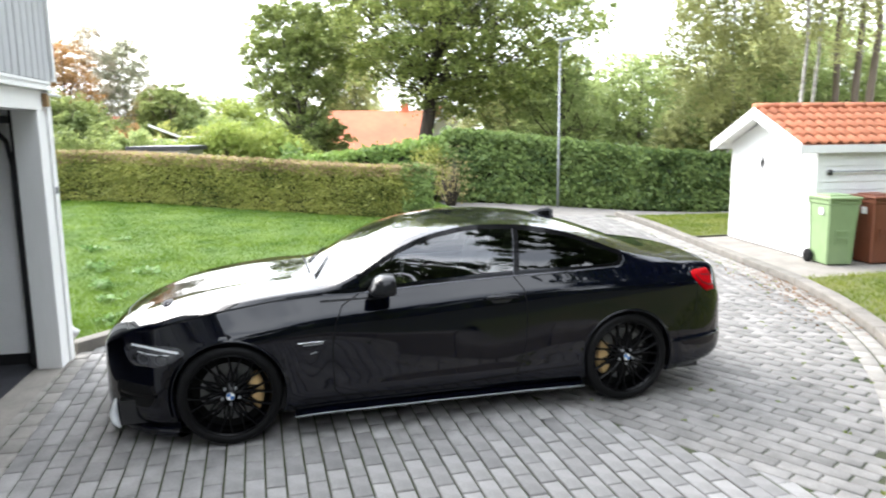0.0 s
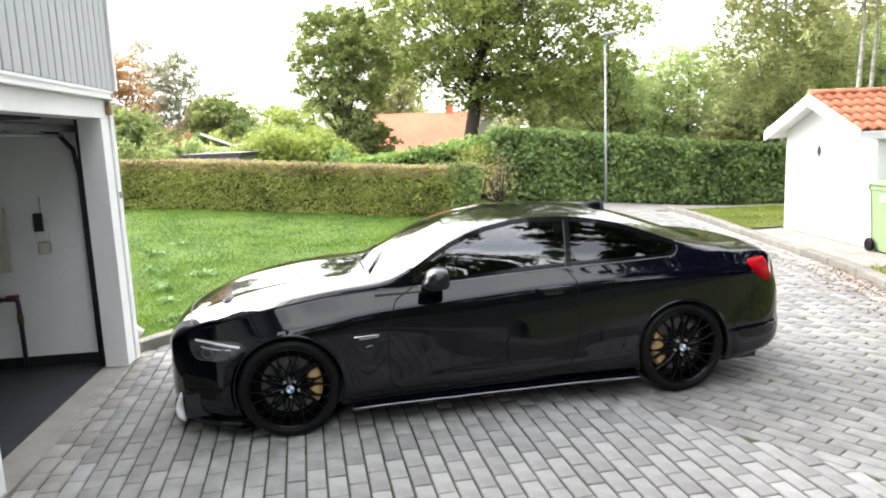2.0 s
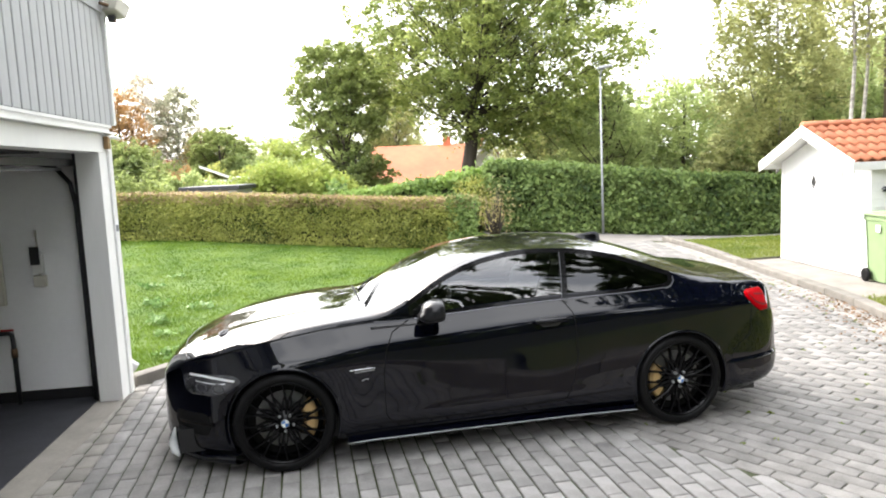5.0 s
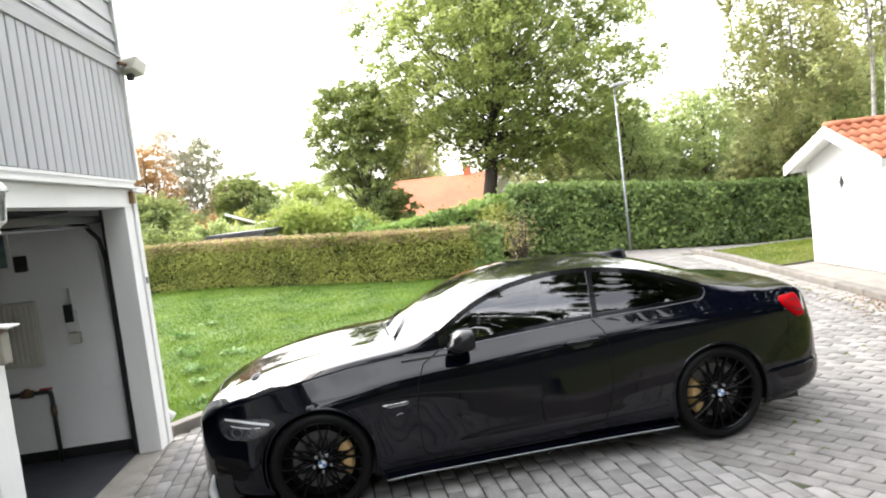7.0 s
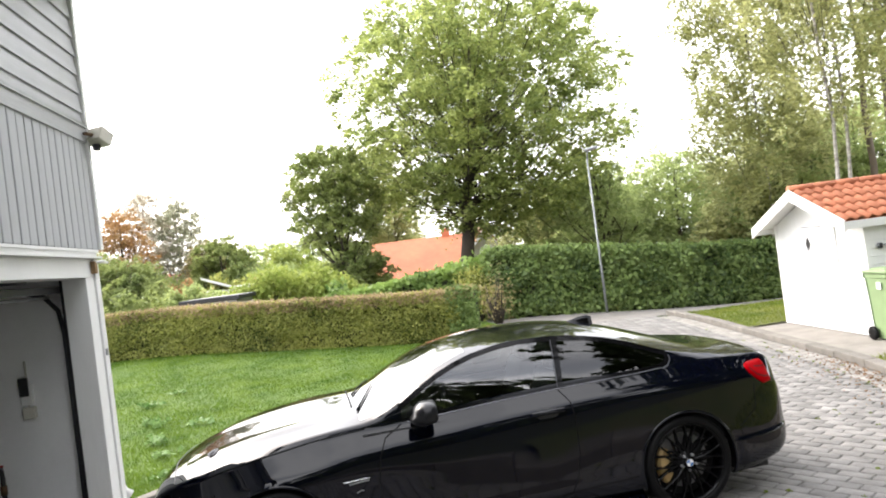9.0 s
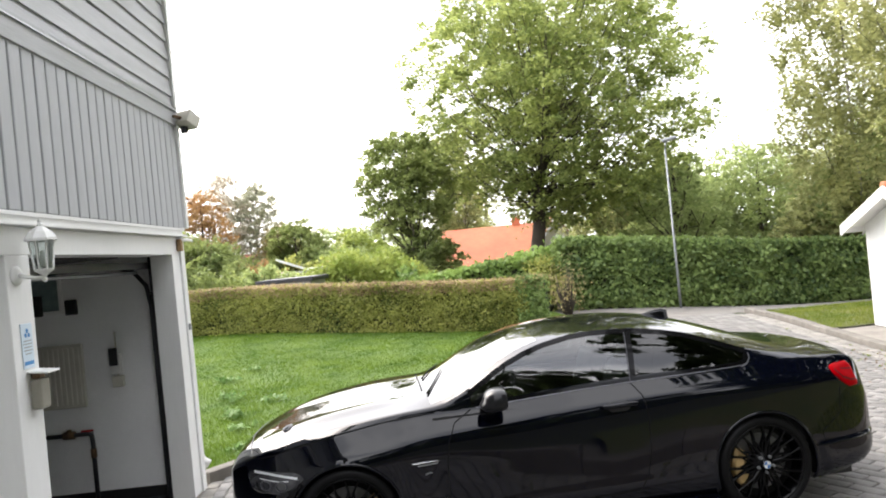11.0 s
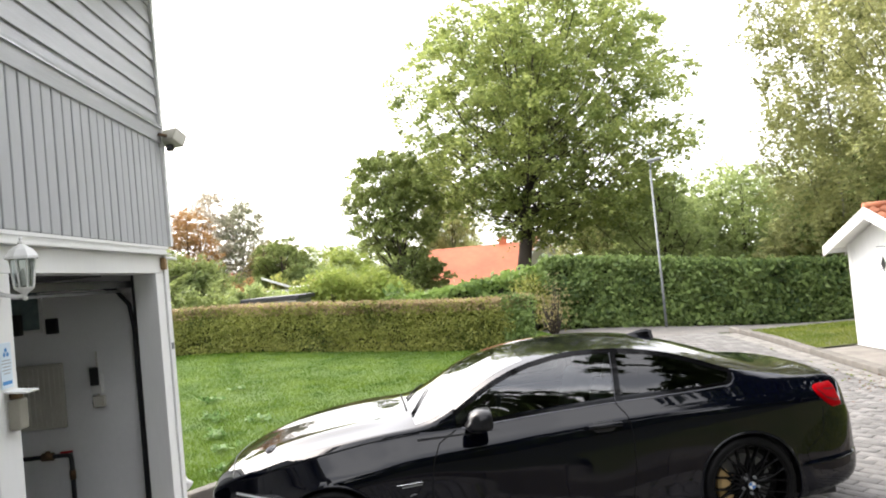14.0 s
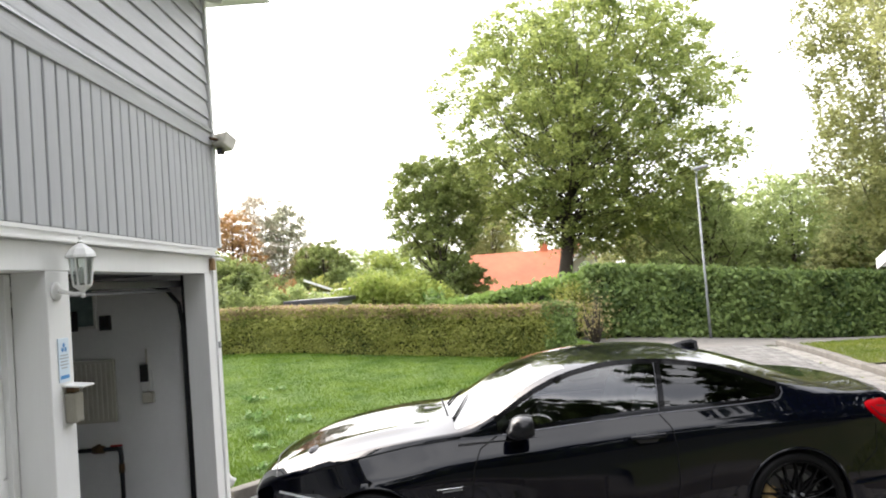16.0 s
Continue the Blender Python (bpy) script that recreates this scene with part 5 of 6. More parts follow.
me_t = tile_mesh()
for s in (-1, 1):
    for r in range(5):
        for c in range(16):
            x = SX0 - OV + .02 + c * TW
            d = (slope_len - r * (TL - .005)) * math.cos(radians(pitch))
            yy, zz = SM + s * d, RZ - rise * d + .012
            ob = new("roof_tile", me_t); ob.parent = shed
            if s < 0: ob.matrix_basis = pose(x, yy, zz, pitch, 0, 0) @ pose(0, 0, 0, random.uniform(-.6, .6), random.uniform(-.8, .8), 0)
            else: ob.matrix_basis = pose(x + TW, yy, zz, 0, 0, 180) @ pose(0, 0, 0, pitch + random.uniform(-.6, .6), 0, 0)
for c in range(7):
    x = SX0 - OV + c * .385
    v, f = tube([(x, SM, RZ + .025), (x + .40, SM, RZ + .040)], [.085, .075], 12)
    mesh_ob("ridge_tile", [(a, b, RZ + .03 + (cz - RZ - .03) * .75) for a, b, cz in v], f, M["tile"], shed, True)
rail = thing("wall_rail", SHED, "grey metal rail hung along the shed wall", "rail")
v, f = tube([(.10, SY0 - .07, 1.30), (1.95, SY0 - .07, 1.32)], .012, 8)
mesh_ob("bar", v, f, M["galv"], rail, True)
for x in (.17, 1.85): part("holder", boxes([((x - .025, SY0 - .085, 1.25), (x + .025, SY0 - .004, 1.33))], .006), M["dark_metal"], rail)


def wheelie_bin(m, colour, label):
    e = thing("wheelie_bin", m, label, "bin", "wheelie bins")
    w, d, h = .24, .265, .96
    vs, fs = [], []
    prof = [(.80, .02), (.82, .05), (.90, .55), (.955, .80), (.96, .86), (1.03, .87), (1.03, .92), (1.0, .93)]
    for k, z in prof:
        for a, b in ((-1, -1), (1, -1), (1, 1), (-1, 1)):
            for q in ((.92, 1), (1, .92)) if a * b > 0 else ((1, .92), (.92, 1)):
                vs.append((a * w * k * q[0], b * d * k * q[1], z * h / .93))
    for i in range(len(prof) - 1):
        for k in range(8): fs.append((8 * i + k, 8 * i + (k + 1) % 8, 8 * i + 8 + (k + 1) % 8, 8 * i + 8 + k))
    fs.append(tuple(range(8))[::-1])
    mesh_ob("body", vs, fs, M[colour], e)
    bm = bmesh.new()
    box(bm, (-w * 1.06, -d * 1.08, h), (w * 1.06, d * 1.0, h + .045), .018)
    box(bm, (-w * .7, -d * .55, h + .03), (w * .7, d * .75, h + .068), .02)
    part("lid", bm, M[colour], e)
    v, f = tube([(-w * .8, d * 1.0, h - .01), (-w * .8, d * 1.22, h + .02), (w * .8, d * 1.22, h + .02), (w * .8, d * 1.0, h - .01)], .016, 8)
    mesh_ob("handle", v, f, M[colour], e, True)
    for s in (-1, 1):
        v, f = lathe([(.0, -.022), (.06, -.024), (.095, -.02), (.10, -.008), (.10, .012), (.092, .022), (.0, .022)], 24)
        mesh_ob("wheel", [(s * .235 + z, .19 + x, .10 + y) for x, y, z in v], f, M["rubber"], e, True, "black rubber wheel")
    part("front_panel", boxes([((-.10, -d * .925, .40), (.10, -d * .88, .42)), ((-.10, -d * .94, .50), (.10, -d * .89, .52)), ((-.10, -d * .90, .32), (-.085, -d * .85, .52)), ((.085, -d * .90, .32), (.10, -d * .85, .52))], .004), M[colour], e)
    part("label", boxes([((-.235, -.11, .74), (-.224, -.01, .84))], .002), M["plastic_white"], e, "white sticker")
    return e


wheelie_bin(pose(8.40, 4.06, .006, 0, 0, -10), "bin_green", "green plastic wheelie bin beside the shed")
wheelie_bin(pose(9.05, 3.97, .006, 0, 0, -5), "bin_brown", "brown plastic wheelie bin beside the shed")

# flowers by the shed wall
rng = np.random.default_rng(9)
c = [(9.55 + .22 * k + rng.normal() * .05, 3.95 + rng.normal() * .1, .10 + .06 * rng.random()) for k in range(6)]
bed = thing("flower_bed", pose(0, 0, 0), "low yellow flowers with green leaves by the shed", "plants", "", "stuff")
v, f = leaves(rng, c, [.16] * 6, 500, .045, squash=(1, 1, .6)); raw_mesh("foliage", v, f, M["wood_leaf"], bed, "stuff")
v, f = leaves(rng, [(a, b, z + .12) for a, b, z in c], [.14] * 6, 260, .035, flat=.5, squash=(1, 1, .3)); raw_mesh("blossom", v, f, M["flower"], bed, "stuff")

# ---- street lamp ----
post = thing("street_lamp", pose(8.62, 14.46, float(ground_z(8.62, 14.46)) - .06), "slim galvanised street lamp post at the hedge", "lamp post")
v, f = tube([(0, 0, -.05), (0, 0, 1.2), (0, 0, 4.45)], [.036, .034, .026], 14)
mesh_ob("pole", v, f, M["galv"], post, True)
v, f = tube([(0, 0, 4.42), (.02, -.02, 4.60), (.06, -.04, 4.68)], .022, 8)
mesh_ob("arm", v, f, M["galv"], post, True)
bm = bmesh.new(); box(bm, (-.12, -.09, -.04), (.26, .09, .05), .03)
part("lamp_head", bm, M["flash"], post, m=pose(.06, -.04, 4.70, 0, -8, -14))


# ---- hedges ----
def hedge(name, p0, p1, h0, h1, width, leaf, count, material, top_material, label, seed, size=.045, rough=.10, top_share=.16, tuft=6):
    """A clipped hedge from p0 to p1 with a leafy, uneven skin over a dark core."""
    e = thing(name, Matrix.Identity(4), label, "hedge")
    g = np.random.default_rng(seed)
    p0, p1 = np.array(p0, float), np.array(p1, float)
    d = (p1 - p0) / np.linalg.norm(p1 - p0); L = np.linalg.norm(p1 - p0); nrm = np.array([-d[1], d[0]])
    # core: a solid body with the hedge's inner shade put into its colour
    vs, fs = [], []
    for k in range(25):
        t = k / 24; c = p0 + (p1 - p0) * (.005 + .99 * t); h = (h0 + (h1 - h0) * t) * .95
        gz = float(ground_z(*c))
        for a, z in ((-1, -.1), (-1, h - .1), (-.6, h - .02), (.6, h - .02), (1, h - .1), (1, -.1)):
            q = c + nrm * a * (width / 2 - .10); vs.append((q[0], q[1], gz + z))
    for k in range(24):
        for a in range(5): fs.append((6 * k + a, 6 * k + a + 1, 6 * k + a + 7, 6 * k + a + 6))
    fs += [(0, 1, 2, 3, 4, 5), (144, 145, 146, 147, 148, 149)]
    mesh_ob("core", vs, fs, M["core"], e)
    def skin(n, where):
        t, u = g.random(n), g.random(n)
        h = h0 + (h1 - h0) * t
        depth = np.abs(g.normal(0, rough * .6, n))
        if where == "top":
            a, z = (u - .5) * width, h - depth * .7 + g.normal(0, .012, n)
        elif where == "rim":
            a, z = -(width / 2 - depth * .6), h - .23 * u ** 1.4 + g.normal(0, .012, n)
        elif where == "end":
            t = np.where(u < .5, depth / L, 1 - depth / L); a = (g.random(n) - .5) * width; z = g.random(n) * h
        else:
            a = np.where(g.random(n) < (.85 if where == "front" else .2), -1, 1) * (width / 2 - depth); z = u ** .93 * h
            # hollows and darker pockets
        wob = np.array([noise.noise(Vector((x * L * 1.3, zz * 2.2, seed))) for x, zz in zip(t, z)])
        a = a + wob * rough * .9 * np.sign(a)
        c = p0 + (p1 - p0) * t[:, None] + nrm * a[:, None]
        return np.column_stack([c, ground_z(c[:, 0], c[:, 1]) + z])
    def quads(p, s0):
        n = len(p)
        p = np.repeat(p[::tuft], tuft, 0)[:n] + g.normal(0, s0 * 1.25, (n, 3)) * (1, 1, .8)
        out = np.column_stack([np.repeat([-nrm], n, 0), np.full(n, .35)]) + g.normal(0, .75, (n, 3))
        out /= np.linalg.norm(out, axis=1)[:, None]
        a = np.cross(out, g.normal(size=(n, 3))); a /= np.linalg.norm(a, axis=1)[:, None]
        b = np.cross(out, a)
        s = s0 * (.6 + .8 * g.random(n))[:, None]
        return np.stack([p - a * s, p + b * s * .6, p + a * s, p - b * s * .6], 1).reshape(-1, 3), np.arange(4 * n).reshape(-1, 4)
    v, f = quads(np.concatenate([skin(count, "front"), skin(int(count * .10), "end")]), size)
    raw_mesh("leaves", v, f, material, e, "stuff")
    top = skin(int(count * top_share), "top")
    rim = skin(int(count * top_share * .7), "rim")
    v, f = quads(np.concatenate([top, rim]), size * .8)
    raw_mesh("clipped_top", v, f, top_material, e, "stuff")
    return e


hedge("hedge", (-9.0, 16.9), (3.9, 12.08), 1.18, 1.17, .95, 0, 85000, M["hedge_leaf"], M["hedge_top"], "low clipped hornbeam hedge with a brownish cut top", 2, .030, .12, .3, 5)
hedge("creeper_hedge", (1.2, 18.1), (5.9, 16.5), 1.0, 1.8, 1.1, 0, 15000, M["creeper"], M["creeper"], "unclipped leafy green creeper hedge in the garden", 6, .08, .42)
hedge("hedge", (5.6, 15.88), (15.5, 14.7), 1.99, 1.62, 1.3, 0, 60000, M["hedge_dark"], M["hedge_dark"], "tall dense dark green hedge along the street", 3, .066, .26)
hedge("hedge_end", (3.72, 12.15), (4.26, 11.95), 1.2, 1.2, .98, 0, 5200, M["hedge_dark"], M["brown_leaf"], "dark green clipped end of the low hedge", 12, .038, .12, .12, 5)
street_kerb = part("kerb", boxes([((5.4, -.07, -.02), (16, .07, .06))], .01), M["kerb"], None, m=pose(0, 15.75, -.36, 0, 1.6, -6.8))
tagged(street_kerb, "low kerb at the foot of the tall hedge", "kerb", "", "structure")


# ---- trees ----
def limb_tree(name, base, height, trunk_r, spread, blobs, leaf_n, leaf_size, leaf_m, bark_m, label, seed, lean=(0, 0), shell=.35, blob_r=(.55, 1.05), fork=.25, droop=0.0, squash=(1, 1, .8), category="tree", twigs=1, thin=1.0, bottom=3.5, flat=.55, apart=3, tufts=8, top=2.0):
    """A tapered trunk with limbs, and a crown of leaf clumps; spread: half widths and heights of the crown (rx, ry, z0, z1)."""
    e = thing(name, pose(base[0], base[1], float(ground_z(base[0], base[1])) - .08), label, category)
    g = np.random.default_rng(seed)
    rx, ry, z0, z1 = spread
    zc, rz = (z0 + z1) / 2, (z1 - z0) / 2
    lists = []
    trunk = [np.array([lean[0] * t**1.3, lean[1] * t**1.3, height * .93 * t]) + g.normal(0, .005 * height * (t > .1), 3) * (1, 1, 0) for t in np.linspace(0, 1, 9)]
    lists.append(tube(trunk, [trunk_r * (1.25 if k == 0 else 1) * (1 - .93 * t) + .012 for k, t in enumerate(np.linspace(0, 1, 9))], 10))
    centres, radii = [], []
    for k in range(blobs):
        best = -1
        for q in range(apart):                     # keep the clumps apart, with gaps between them
            a, u, r = g.random() * 6.283, g.uniform(-1, 1), .12 + .88 * g.random() ** .5
            w = (1 - abs(u) ** (top if u > 0 else bottom)) ** .5 * r
            p_ = np.array([math.cos(a) * rx * w + lean[0] * .7, math.sin(a) * ry * w + lean[1] * .7, zc + u * rz * .9])
            d = min((np.linalg.norm(p_ - c) for c in centres), default=9)
            if d > best: best, p = d, p_
        rad = min(rx, rz) * .40 * g.uniform(*blob_r)
        centres.append(p); radii.append(rad)
        if k % 3 == 0 or twigs > 1:
            t = np.clip((p[2] / height - .22) * .8, fork * .75, .9) + .14 * g.random() * (fork > .28)
            t = min(t, .92)
            i = t * 8; a = trunk[int(i)] + (trunk[min(int(i) + 1, 8)] - trunk[int(i)]) * (i % 1)
            m1 = a + (p - a) * .5 + np.array([0, 0, -.06 * np.linalg.norm(p - a)]) + g.normal(0, .08, 3)
            r0 = (trunk_r * (1 - .85 * t) * .30 + .008) * thin
            lists.append(tube([a, m1, p], [r0, r0 * .55, .012], 6))
            for q in range(2):
                c = p + g.normal(0, 1, 3) * rad * .8
                lists.append(tube([m1 + (p - m1) * .4, c], [r0 * .4, .008], 5))
    mesh_ob("trunk", *lists[0], bark_m, e, True)
    v, f = join(lists[1:])
    mesh_ob("branchwork", v, f, M["bark"], e, True)
    v, f = leaves(g, centres, radii, leaf_n, leaf_size, flat=flat, shell=shell, squash=squash, droop=droop, tufts=tufts)
    raw_mesh("crown", v, f, leaf_m, e, "stuff")
    return e


def bush(name, x, y, rx, ry, h, n, size, leaf_m, label, seed, category="bush"):
    e = thing(name, pose(x, y, float(ground_z(x, y)) - .05), label, category)
    g = np.random.default_rng(seed)
    c, r, st = [], [], []
    for k in range(26):
        a, q = g.random() * 6.28, g.random() ** .5
        p = (math.cos(a) * rx * q, math.sin(a) * ry * q, h * (.2 + .72 * g.random() * (1 - .45 * q)))
        c.append(p); r.append(h * .22 * g.uniform(.6, 1.2))
        st.append(tube([(p[0] * .25, p[1] * .25, 0), (p[0] * .7, p[1] * .7, p[2] * .6), p], [.03, .02, .006], 5))
    v, f = join(st)
    mesh_ob("branchwork", v, f, M["bark"], e, True)
    v, f = leaves(g, c, r, n, size, shell=.2)
    raw_mesh("foliage", v, f, leaf_m, e, "stuff")
    return e


limb_tree("tree", (7.0, 24.9), 12.6, .34, (5.9, 5.0, 2.6, 13.9), 240, 108000, .085, M["maple"], M["bark"], "tall broad maple with yellow-green leaves", 11, lean=(2.2, 0), shell=.5, blob_r=(.32, .56), thin=.42, bottom=1.9, apart=10, fork=.36, squash=(1, 1, .6), tufts=12, twigs=2, top=2.8)
limb_tree("tree", (2.0, 24.2), 6.9, .17, (1.85, 1.7, 2.7, 7.0), 80, 26000, .07, M["oak"], M["bark"], "slender dark green oak behind the hedge", 18, shell=.3, blob_r=(.5, .95), apart=4, squash=(1, 1, .8), tufts=10)
limb_tree("tree", (2.35, 23.0), 2.9, .09, (1.35, 1.2, .5, 2.9), 40, 12000, .065, M["oak"], M["bark"], "small dark tree at the oak's foot", 19, shell=.3, blob_r=(.6, 1.1), tufts=8)
limb_tree("tree", (13.2, 24.5), 6.2, .2, (2.2, 1.8, .8, 6.0), 50, 12000, .08, M["wood_leaf"], M["bark"], "leafy tree beside the street", 13, shell=.5, tufts=7)
# woodland behind the tall hedge
for k, (x, y, h, r, mt) in enumerate(((14.5, 28, 4.6, 2.6, "wood_leaf"), (17.5, 25.5, 5.6, 2.8, "wood_leaf"), (20.0, 23, 6.2, 3.0, "birch_leaf"), (22.5, 22, 7.4, 3.2, "birch_leaf"), (18.5, 20.0, 4.4, 2.2, "wood_leaf"), (24, 27, 8.0, 4, "wood_leaf"), (16.4, 19.2, 3.8, 1.9, "birch_leaf"), (21.5, 17.8, 5.2, 2.4, "wood_leaf"), (28, 19, 8.0, 3.4, "wood_leaf"), (30, 13, 7.5, 3.8, "wood_leaf"))):
    limb_tree("tree", (x, y), h, .12, (r, r, .6, h), 50, 14000, .085, M[mt], M["bark"], "light green woodland tree with feathery leaves", 30 + k, shell=.5, blob_r=(.6, 1.1), droop=.3, tufts=8, thin=.6)
for k, (x, y, h, r, mt) in enumerate(((13.8, 31, 6.0, 2.4, "wood_leaf"), (12.6, 31, 5.4, 2.4, "birch_leaf"), (15.2, 30, 6.4, 2.6, "wood_leaf"), (5.6, 50, 11.5, 2.6, "birch_leaf"), (8.0, 51, 11.0, 2.6, "birch_leaf"), (26.5, 24, 8.0, 3.2, "wood_leaf"))):
    limb_tree("tree", (x, y), h, .12, (r, r, .4, h), 60, 18000, .09, M[mt], M["bark"], "light green woodland tree with feathery leaves", 130 + k, shell=.4, blob_r=(.6, 1.1), droop=.3, thin=.6)
# birches by the shed, with pines and lower woods behind them
for k, (x, y, h, lx, ly) in enumerate(((13.9, 11.2, 13, .1, .2), (14.8, 11.7, 12.5, .3, .2), (14.9, 8.8, 13, .2, .1))):
    limb_tree("birch", (x, y), h, .05, (2.0, 2.0, 5.6, h), 60, 9000, .06, M["birch_leaf"], M["birch"], "tall white-stemmed birch with thin drooping leaves", 50 + k, lean=(lx, ly), shell=.2, blob_r=(.4, .9), droop=1.6, fork=.4, thin=.3, tufts=6)
limb_tree("birch", (15.7, 16.4), 14.5, .04, (2.35, 2.2, 3.6, 14.5), 80, 36000, .07, M["birch_leaf"], M["birch"], "tall birch with hanging olive leaves", 58, lean=(-.4, -.2), shell=.2, blob_r=(.5, 1.0), droop=1.3, thin=.3, apart=6, tufts=9)
for k, (x, y, h) in enumerate(((18.3, 14.0, 16), (17.3, 12.6, 15), (18.9, 15.6, 16), (20.5, 13.2, 15))):
    limb_tree("pine", (x, y), h, .13, (1.8, 1.8, 6.0, h), 34, 5000, .065, M["wood_leaf"], M["pine"], "tall pine with a bare greyish brown trunk", 60 + k, lean=(.1, .1), shell=.2, blob_r=(.4, .8), fork=.6, thin=.3, tufts=5)
for k, (x, y, h, r) in enumerate(((21.0, 18.5, 6.5, 2.6), (19.5, 19.0, 5.8, 2.4), (24.0, 15.5, 5.6, 2.8), (22.5, 11.5, 4.8, 2.6), (17.2, 17.6, 5.6, 1.9))):
    limb_tree("tree", (x, y), h, .12, (r, r, .5, h), 50, 14000, .08, M["wood_leaf"], M["bark"], "leafy tree of the wood behind the shed", 150 + k, shell=.4, blob_r=(.5, 1.0), droop=.3, thin=.5)
# gardens behind the low hedge
limb_tree("tree", (-9.0, 36.5), 6.2, .12, (1.7, 1.7, .8, 6.4), 120, 20000, .065, M["autumn"], M["bark"], "orange-brown autumn tree in a garden", 70, shell=.2, blob_r=(.5, 1.0), thin=.6)
limb_tree("tree", (-8.5, 40.5), 8.0, .10, (1.8, 1.5, .6, 8.1), 120, 20000, .065, M["pale_leaf"], M["birch"], "thin pale half-bare garden tree", 71, shell=.1, blob_r=(.5, 1.1), thin=.6)
limb_tree("tree", (-6.7, 40.5), 7.3, .10, (1.6, 1.3, .6, 7.4), 110, 20000, .065, M["grey_leaf"], M["birch"], "thin grey-green birch in a garden", 72, shell=.1, blob_r=(.5, 1.1), thin=.6)
limb_tree("tree", (-7.2, 30.0), 3.3, .12, (1.6, 1.4, .3, 3.3), 60, 14000, .065, M["oak"], M["bark"], "dark green garden tree", 77, shell=.3)
limb_tree("tree", (-4.9, 38.0), 4.0, .12, (1.3, 1.2, .3, 4.3), 60, 12000, .065, M["brown_leaf"], M["bark"], "round brownish garden tree", 78, shell=.3)
limb_tree("tree", (-3.9, 36.0), 4.2, .14, (1.7, 1.8, .4, 4.2), 70, 26000, .07, M["oak"], M["bark"], "round dark garden tree", 73, shell=.1)
limb_tree("tree", (-1.6, 48.0), 4.6, .14, (3.2, 2, .3, 4.5), 60, 13000, .085, M["wood_leaf"], M["bark"], "far green garden tree", 74, shell=.1)
limb_tree("tree", (-9.5, 30.0), 4.2, .14, (2.2, 2, .3, 4.1), 60, 13000, .075, M["oak"], M["bark"], "dark green garden tree", 75, shell=.1)
limb_tree("tree", (7.2, 47.5), 8.4, .12, (2.0, 1.6, 1.0, 8.3), 60, 26000, .08, M["birch_leaf"], M["birch"], "feathery grey-green tree behind the red roof", 76, shell=.05, droop=.5)
for k, (x, y, h, r, mt) in enumerate(((-4.6, 46, 4.4, 2.2, "oak"), (1.2, 47, 4.7, 2.4, "wood_leaf"), (-.6, 41, 3.7, 1.9, "bamboo"), (-10.5, 33, 4.4, 1.7, "oak"), (-6.4, 27, 2.5, 1.5, "oak"), (3.4, 44, 3.6, 1.8, "wood_leaf"))):
    limb_tree("tree", (x, y), h, .12, (r, r * .8, .2, h), 55, 15000, .08, M[mt], M["bark"], "full green garden tree", 170 + k, shell=.3, blob_r=(.6, 1.1), thin=.5)
for k, (x, y, h, r) in enumerate(((16.8, 31, 6.3, 2.6), (19.2, 29, 6.8, 2.8), (14.8, 33.5, 6.4, 2.2))):
    limb_tree("tree", (x, y), h, .12, (r, r, .4, h), 60, 18000, .09, M["wood_leaf"], M["bark"], "light green woodland tree with feathery leaves", 180 + k, shell=.3, blob_r=(.6, 1.1), droop=.3, thin=.6)
bush("bush", 5.4, 14.3, .34, .45, 1.7, 520, .04, M["brown_leaf"], "thin brownish bush at the hedge end", 90)
bush("bush", 5.1, 15.6, .5, .6, 1.8, 2600, .05, M["hedge_leaf"], "thin olive bush at the hedge end", 91)
bush("bush", -.6, 19.6, 1.5, .8, 2.35, 6500, .075, M["bamboo"], "tall feathery yellow-green garden bush", 80)
bush("bush", .9, 19.4, 1.2, .8, 2.1, 5500, .075, M["bamboo"], "tall feathery yellow-green garden bush", 81)
bush("bush", -6.2, 23.5, 2.0, 1.2, 2.1, 6500, .075, M["oak"], "dark green bush in the garden", 85)
bush("bush", -4.0, 23.5, 1.8, 1.2, 1.9, 6000, .07, M["wood_leaf"], "leafy green bush in the garden", 86)
bush("bush", -8.0, 21.0, 1.6, 1.2, 1.9, 5500, .07, M["wood_leaf"], "leafy green bush in the garden", 87)
bush("bush", -7.0, 33.0, 2.2, 1.2, 2.9, 9000, .08, M["oak"], "dark green bush in the garden", 93)
bush("bush", -2.2, 35.0, 2.4, 1.2, 3.0, 9000, .08, M["wood_leaf"], "leafy green bush in the garden", 94)
bush("bush", -5.2, 31.0, 1.6, 1.2, 2.5, 8000, .075, M["autumn"], "reddish brown bush in the garden", 95)
bush("bush", -2.6, 29.0, 2.2, 1.2, 2.6, 5500, .09, M["hedge_leaf"], "olive green bush in the garden", 88)
bush("bush", .4, 30.0, 2.2, 1.2, 2.9, 5500, .09, M["bamboo"], "yellow-green bush in the garden", 89)
